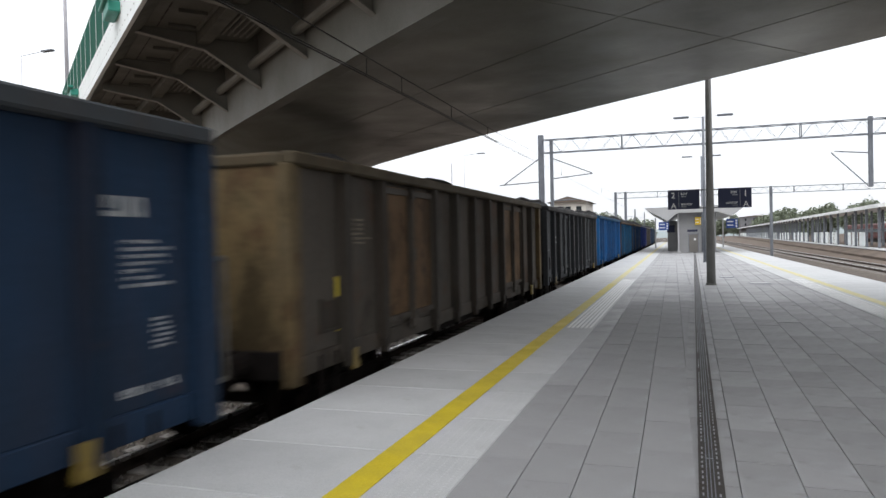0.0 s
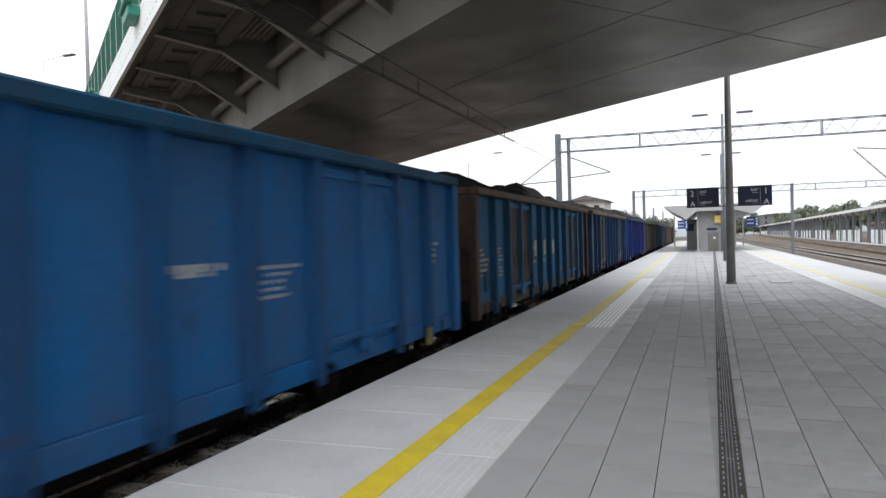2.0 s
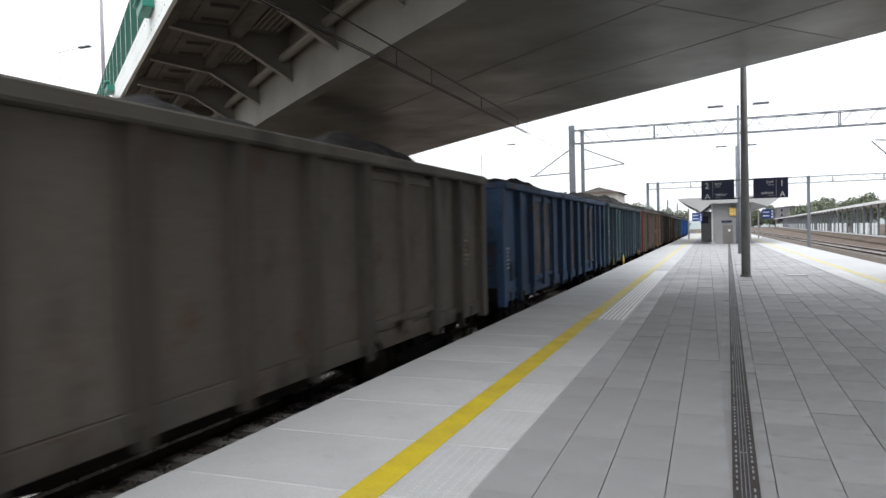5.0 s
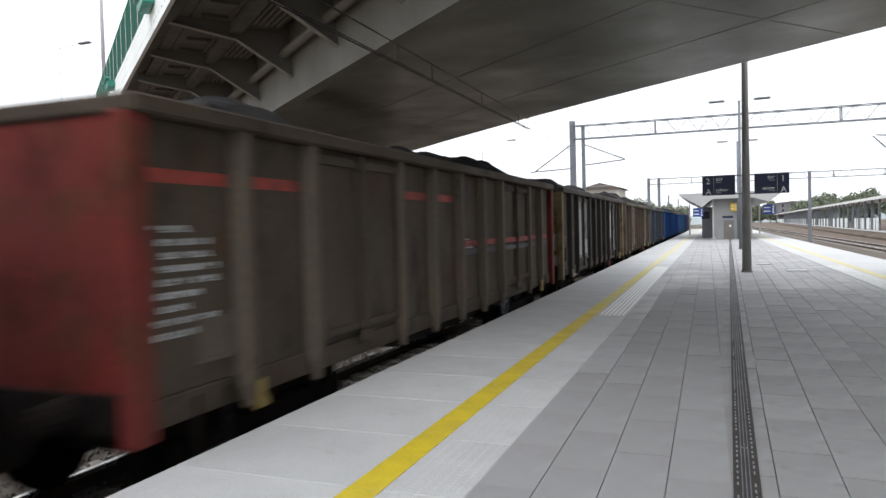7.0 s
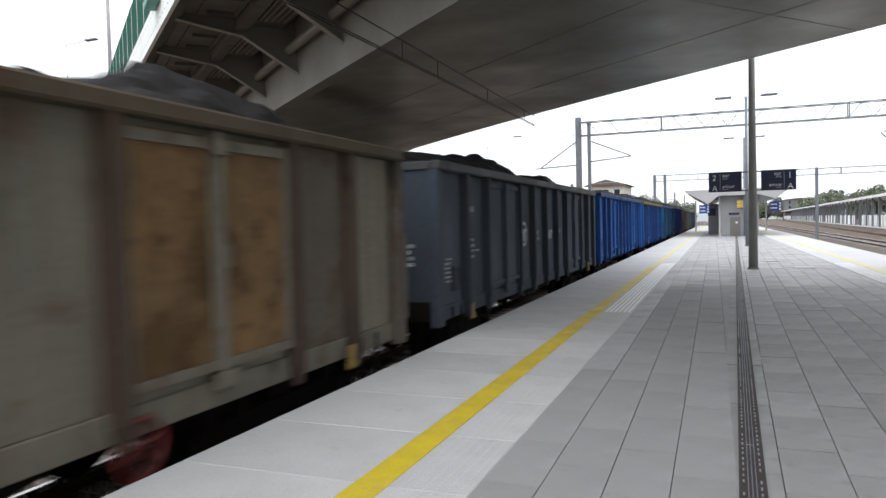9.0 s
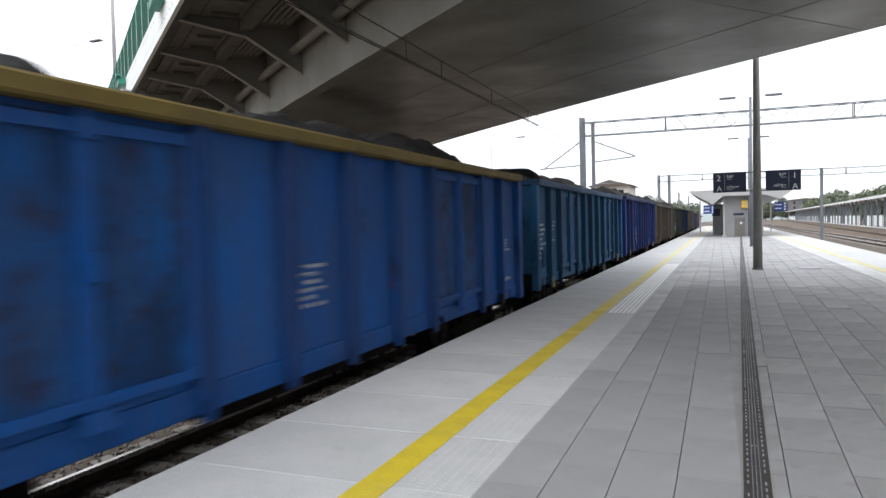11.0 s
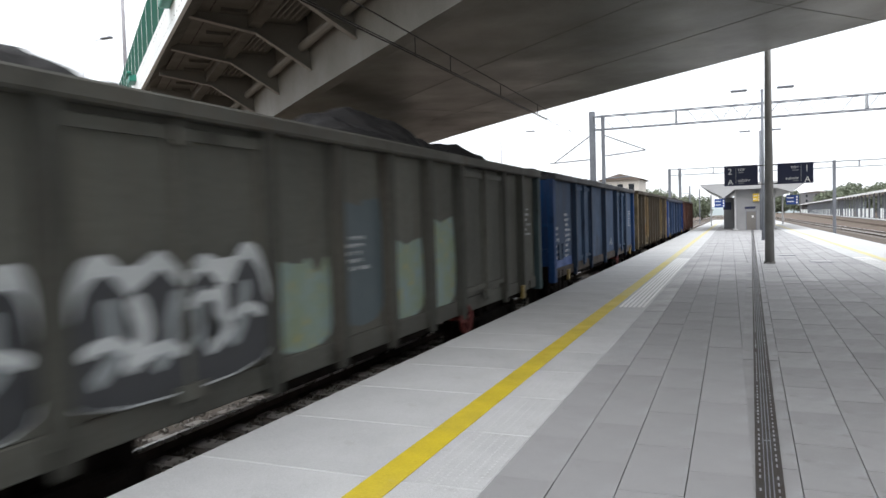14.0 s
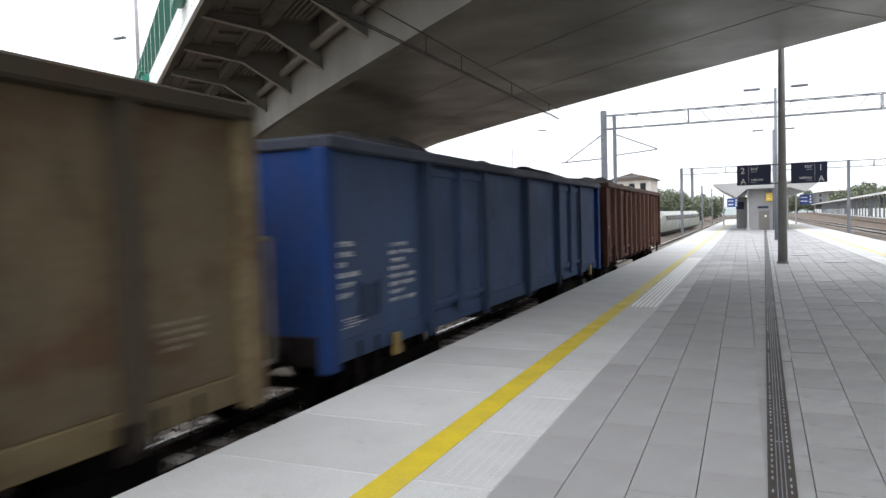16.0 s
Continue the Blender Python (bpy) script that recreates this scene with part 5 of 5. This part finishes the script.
def tree(x, y, z, h, r, seed, name="tree"):
    rs = random.Random(seed)
    root = new(name)
    root.location = (x, y, z)
    bm = bmnew()
    tube(bm, (0, 0, 0), (0, 0, h * 0.55), 0.22, 0.1, 8)
    for k in range(5):
        a = rs.uniform(0, 6.28)
        tube(bm, (0, 0, h * (0.3 + 0.05 * k)), (math.cos(a) * r * 0.6, math.sin(a) * r * 0.6, h * (0.55 + 0.06 * k)), 0.08, 0.03, 6)
    part("trunk", bm, M_BARK, root)
    verts, faces = [], []
    for k in range(2200):
        d = Vector((rs.gauss(0, 1), rs.gauss(0, 1), rs.gauss(0, 1))).normalized() * rs.uniform(0.35, 1) ** 0.6
        bump = 1 + 0.35 * noise.noise(d * 2.1 + Vector((seed, 0, 0)))
        c = Vector((d.x * r * bump, d.y * r * bump, h * 0.55 + d.z * h * 0.45 * bump))
        s = rs.uniform(0.18, 0.42) * max(1, r / 3.2)
        u = Vector((rs.gauss(0, 1), rs.gauss(0, 1), rs.gauss(0, 1))).normalized() * s
        w = u.cross(Vector((rs.gauss(0, 1), rs.gauss(0, 1), rs.gauss(0, 1)))).normalized() * s * 0.7
        b = len(verts)
        verts += [c + u, c + w, c - u, c - w]
        faces.append((b, b + 1, b + 2, b + 3))
    me = bpy.data.meshes.new("crown")
    me.from_pydata(verts, [], faces)
    me.materials.append(M_LEAF)
    ob = new("crown", me)
    ob.parent = root
    return tagged(root, "leafy green tree in summer foliage", "tree", "trackside trees")


for k in range(14):
    tree(-40 + 2.3 * k + (k % 2), 225 + 9 * (k % 3), RAIL - 0.36, 12.5 - 0.5 * k + 1.2 * (k % 2), 3.2, 40 + k)
for k in range(18):
    tree(40 + 6.0 * k, 360 + 12 * (k % 3), RAIL - 0.36, 10.5 + 0.55 * k + 1.2 * (k % 3), 6.0, 80 + k)

for k in range(11):
    tree(21 + 4.1 * k, 470 + 9 * (k % 3), RAIL - 0.36, 12.0 + 1.5 * (k % 2) - 0.8 * (k % 3), 4.6, 120 + k)


def ridge(name, x0, x1, y, z0, z1, seed, label):
    """A far wooded ridge with an uneven crest and some depth."""
    bm = bmnew()
    n = 90
    rows = []
    for i in range(n + 1):
        x = x0 + (x1 - x0) * i / n
        h = (z0 + (z1 - z0) * i / n) * (0.85 + 0.3 * noise.noise((x * 0.03, seed, 0)) + 0.16 * noise.noise((x * 0.16, seed, 1)))
        rows.append([bm.verts.new(p) for p in ((x, y - 25, -1.2), (x, y - 10, h * 0.6), (x, y, h), (x, y + 40, -1.2))])
    for a, b in zip(rows, rows[1:]):
        for i in range(3):
            bm.faces.new((a[i], b[i], b[i + 1], a[i + 1]))
    return tagged(part(name, bm, M_HILL), label, "backdrop", kind="structure")


# pale ridges, their haze painted in
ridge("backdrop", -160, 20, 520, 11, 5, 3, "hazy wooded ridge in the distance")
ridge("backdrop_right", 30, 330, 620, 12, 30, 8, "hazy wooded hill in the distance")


M_PALEPOLE = mat("pale_grey_pole_paint", (0.42, 0.41, 0.44), (0.36, 0.355, 0.38), 0.5, 0.1, 2, 0.02)


def street_lamp(x, y, z, top, arm, r, label):
    root = new("street_lamp")
    root.location = (x, y, z)
    h = top - z
    bm = bmnew()
    tube(bm, (0, 0, 0), (0, 0, h), r, r * 0.6, 12)
    part("pole", bm, M_PALEPOLE, root, smooth=True)
    if arm:
        bm = bmnew()
        tube(bm, (0, 0, h - 0.05), (arm, 0, h + 0.05), 0.014, seg=6)
        part("arm", bm, M_GALV, root)
        bm = bmnew()
        box(bm, arm - 0.1, arm + 0.7, -0.13, 0.13, h, h + 0.1, 0.03)
        part("lamp_head", bm, M_GALV, root)
    return tagged(root, label, "street lamp", "street lamps")


street_lamp(-31.1, 30.0, 7.3, 18.5, 1.5, 0.12, "tall grey lamp column on the bridge edge")
street_lamp(-34.3, 30.0, RAIL - 0.36, 12.16, 1.6, 0.025, "slim street lamp with a single arm")
street_lamp(-18.9, 60.0, RAIL - 0.36, 8.2, 0.0, 0.07, "bare grey mast beyond the tracks")
street_lamp(-19.5, 66.0, RAIL - 0.36, 9.6, 1.4, 0.025, "slim street lamp with a single arm")
for x, y, h in ((-6.0, 112, 5.4), (-6.2, 150, 6.0), (-11.5, 60, 4.6)):
    ms = new("catenary_mast")
    ms.location = (x, y, RAIL - 0.36)
    boxpart("mast", (-0.1, 0.1, -0.1, 0.1, 0, h + 1.1), M_GALV, ms)
    boxpart("cantilever_arm", (-1.6, 0.0, -0.03, 0.03, h, h + 0.06), M_GALV, ms)
    tagged(ms, "slender galvanised catenary mast", "mast", "catenary masts")
# ---- platform pieces: edge slabs, paving, markings ----
bm = bmnew()
box(bm, 0.0, 1.94, 0.004, 0.996, -0.10, 0.004, 0.006)
me_slab = mesh_of("edge_slab", bm, M_SLAB)
for i in range(-12, 134):
    shared("edge_slab", me_slab, platform, pose(PL, i + 0.55, 0))
bm = bmnew()
box(bm, 0.0, 2.25, 0.004, 0.996, -0.10, 0.004, 0.006)
me_slab_r = mesh_of("edge_slab", bm, M_SLAB)
for i in range(-12, 134):
    shared("edge_slab", me_slab_r, platform, pose(PR - 2.25, i + 0.3, 0))
# the left line pales in steps with distance, its glare painted in
for a, b, m in ((P0, 13.0, M_YELLOW), (13.0, 22.0, M_YELLOW_HALF_GLARE), (22.0, P1, M_YELLOW_GLARE)):
    boxpart("yellow_line", (-1.965, -1.755, a, b, 0.005, 0.0075), m, platform, "yellow painted safety line")
boxpart("yellow_line", (3.76, 3.97, P0, P1, 0.005, 0.0075), M_YELLOW_GLARE, platform, "yellow painted safety line")
bm = bmnew()
box(bm, 0.0025, 0.3425, 0.001, 0.799, -0.05, 0.0, 0.0015)
me_tile = mesh_of("paving_tile", bm, M_TILE)
bm = bmnew()
box(bm, 0.0028, 0.3422, 0.0035, 0.7965, -0.05, 0.0, 0.002)
me_tile_r = mesh_of("paving_tile", bm, M_TILE_R)


def tile_spots():
    rs = random.Random(5)
    for c in range(10):
        off = 0.4 * (c % 2)
        for r in range(0, 96):
            y = -12.18 + 0.8 * r + off
            x = -1.29 + 0.345 * c - 0.004 * (y - 4)
            if c < 4 or x < 0.0215 * (y - 4.2):
                yield x, y, 0.23, -0.003 if c < 4 else -0.0095
    for c in range(-9, 13):
        off = (0.0, 0.4, 0.12, 0.55, 0.3)[c % 5]
        for r in range(0, 96):
            y = -11.87 + 0.8 * r + off
            x = 0.325 + 0.345 * c + 0.0215 * (y - 4.2)
            if -0.02 + 0.0215 * (y - 4.2) - 0.01 < x < PR - 2.26:
                yield x, y, -1.23, -0.0065 + rs.uniform(-0.0015, 0.0015)


near, rest = [], []
for s in tile_spots():
    (near if 2.6 < s[1] < 16 and -1.3 < s[0] < 3.2 else rest).append(s)
near.sort(key=lambda s: s[1] - 1.5 * (s[2] < 0))
rest += near[290:]
rsn = random.Random(9)
for x, y, a, z in near[:290]:
    shared("paving_tile", me_tile if a > 0 else me_tile_r, platform, pose(x, y, z + rsn.uniform(-0.001, 0.001), rsn.uniform(-.1, .1), rsn.uniform(-.1, .1), a))
verts, faces = [], []
for x, y, a, z in rest:
    m = pose(x, y, z + rsn.uniform(-0.001, 0.001), 0, 0, a)
    b = len(verts)
    for z, g in ((0.0, 0.0038 if a > 0 else 0.0046), (-0.04, 0.002)):
        verts += [m @ Vector(p) for p in ((g, g, z), (0.345 - g, g, z), (0.345 - g, 0.8 - g, z), (g, 0.8 - g, z))]
    faces.append((b, b + 1, b + 2, b + 3))
    for i in range(4):
        j = (i + 1) % 4
        faces.append((b + 4 + i, b + 4 + j, b + j, b + i))
me = bpy.data.meshes.new("paving_field")
me.from_pydata(verts, [], faces)
me.materials.append(M_TILE_FAR)
pf = new("paving_field", me)
pf.parent = platform
pf["kind"] = "stuff"
boxpart("far_paving", (-1.28, 3.19, 64.5, P1, -0.03, -0.002), M_TILE_FAR, platform)
# studs beside the yellow line, then long guide ribs
verts, faces = [], []
for i in range(100):
    for j in range(6):
        x, y = -1.68 + 0.068 * j, 2.2 + 0.046 * i + (0.023 if j % 2 else 0)
        b = len(verts)
        for r, z in ((0.010, 0.004), (0.006, 0.0054)):
            verts += [(x + r * math.cos(k * math.pi / 3), y + r * math.sin(k * math.pi / 3), z) for k in range(6)]
        faces.append(tuple(range(b + 6, b + 12)))
        for k in range(6):
            faces.append((b + k, b + (k + 1) % 6, b + 6 + (k + 1) % 6, b + 6 + k))
me = bpy.data.meshes.new("tactile_studs")
me.from_pydata(verts, [], faces)
me.materials.append(M_SLAB)
ts = new("tactile_studs", me)
ts.parent = platform
ts["kind"] = "stuff"
for j in range(6):
    boxpart("guide_rib", (-1.70 + 0.07 * j, -1.665 + 0.07 * j, 11.4, 24.0, 0.004, 0.014), M_WHITE, platform)
    boxpart("guide_rib", (3.24 + 0.07 * j, 3.275 + 0.07 * j, 11.4, 24.0, 0.004, 0.014), M_WHITE, platform)
# slot drain
M_DASH = mat("bright_grate_steel", (0.34, 0.35, 0.37), (0.20, 0.205, 0.215), 0.45, 0.4, 4, 0.02)
dr = new("drain_channel")
dr.matrix_basis = pose(0.049, 2.0, 0, 0, 0, -1.215)
tagged(dr, "dark slotted metal drain channel set in the paving", "drain", kind="structure")
for x in (0.0, 0.128):
    boxpart("edge_rail", (x, x + 0.014, -13, 56.4, -0.01, 0.004), M_DARK, dr)
boxpart("channel_bed", (0.014, 0.128, -13, 56.4, -0.03, -0.0), M_DARK, dr)
for x in (0.045, 0.066, 0.087):
    boxpart("centre_rail", (x, x + 0.006, -13, 56.4, 0.0005, 0.005), M_GALV, dr)
rsd = random.Random(21)
verts, faces = [], []
for i in range(700):
    y = -13 + 0.1 * i
    for a, b in ((0.019, 0.029), (0.110, 0.120)):
        if rsd.random() < 0.12:
            continue
        k, d, e = len(verts), rsd.uniform(-0.008, 0.008), rsd.uniform(0.04, 0.06)
        verts += [(a, y + d, 0.006), (b, y + d, 0.006), (b, y + d + e, 0.006), (a, y + d + e, 0.006)]
        faces.append((k, k + 1, k + 2, k + 3))
for y in (2.9, 4.9, 7.4):
    for a in (0.05, 0.075):
        k = len(verts)
        verts += [(a, y, 0.0062), (a + 0.014, y, 0.0062), (a + 0.014, y + 0.014, 0.0062), (a, y + 0.014, 0.0062)]
        faces.append((k, k + 1, k + 2, k + 3))
me = bpy.data.meshes.new("grate_bars")
me.from_pydata(verts, [], faces)
me.materials.append(M_DASH)
gb = new("grate_bars", me)
gb.parent = dr
# manhole
for x, y, w, d in ((1.35, 25.2, 0.45, 0.5), (1.98, 22.0, 0.55, 0.6)):
    mh = new("manhole_cover")
    mh.location = (x, y, 0)
    boxpart("frame", (0, w, 0, d, -0.01, 0.004), M_GALV, mh)
    boxpart("lid", (0.03, w - 0.03, 0.03, d - 0.03, 0.0045, 0.007), M_SLAB, mh)
    tagged(mh, "flat square service cover set in the paving", "manhole cover", "service covers")
# loose ballast by the near track
rs = random.Random(3)
verts, faces = [], []
for i in range(5200):
    x, y = rs.uniform(-6.9, -3.4), rs.uniform(0.5, 16)
    if abs(x - TRACK_X) < 0.86 and abs(abs(x - TRACK_X) - 0.75) < 0.11:
        continue
    s = rs.uniform(0.02, 0.042)
    z = RAIL - 0.17 - (max(0, abs(x - TRACK_X) - 1.55) * 0.3) + s * 0.3
    b = len(verts)
    q = Euler((rs.uniform(0, 6), rs.uniform(0, 6), rs.uniform(0, 6))).to_matrix()
    for p in ((1, 0, 0), (0, 1, 0), (-1, 0, 0), (0, -1, 0), (0, 0, .8), (0, 0, -.8)):
        verts.append(Vector((x, y, z)) + q @ (Vector(p) * s * rs.uniform(0.75, 1.2)))
    for f in ((0, 1, 4), (1, 2, 4), (2, 3, 4), (3, 0, 4), (1, 0, 5), (2, 1, 5), (3, 2, 5), (0, 3, 5)):
        faces.append(tuple(b + k for k in f))
me = bpy.data.meshes.new("ballast_stones")
me.from_pydata(verts, [], faces)
me.materials.append(M_STONE)
bs = new("ballast_stones", me)
tagged(bs, "loose grey-brown crushed stone ballast between the rails", "ballast", kind="stuff")

motions()
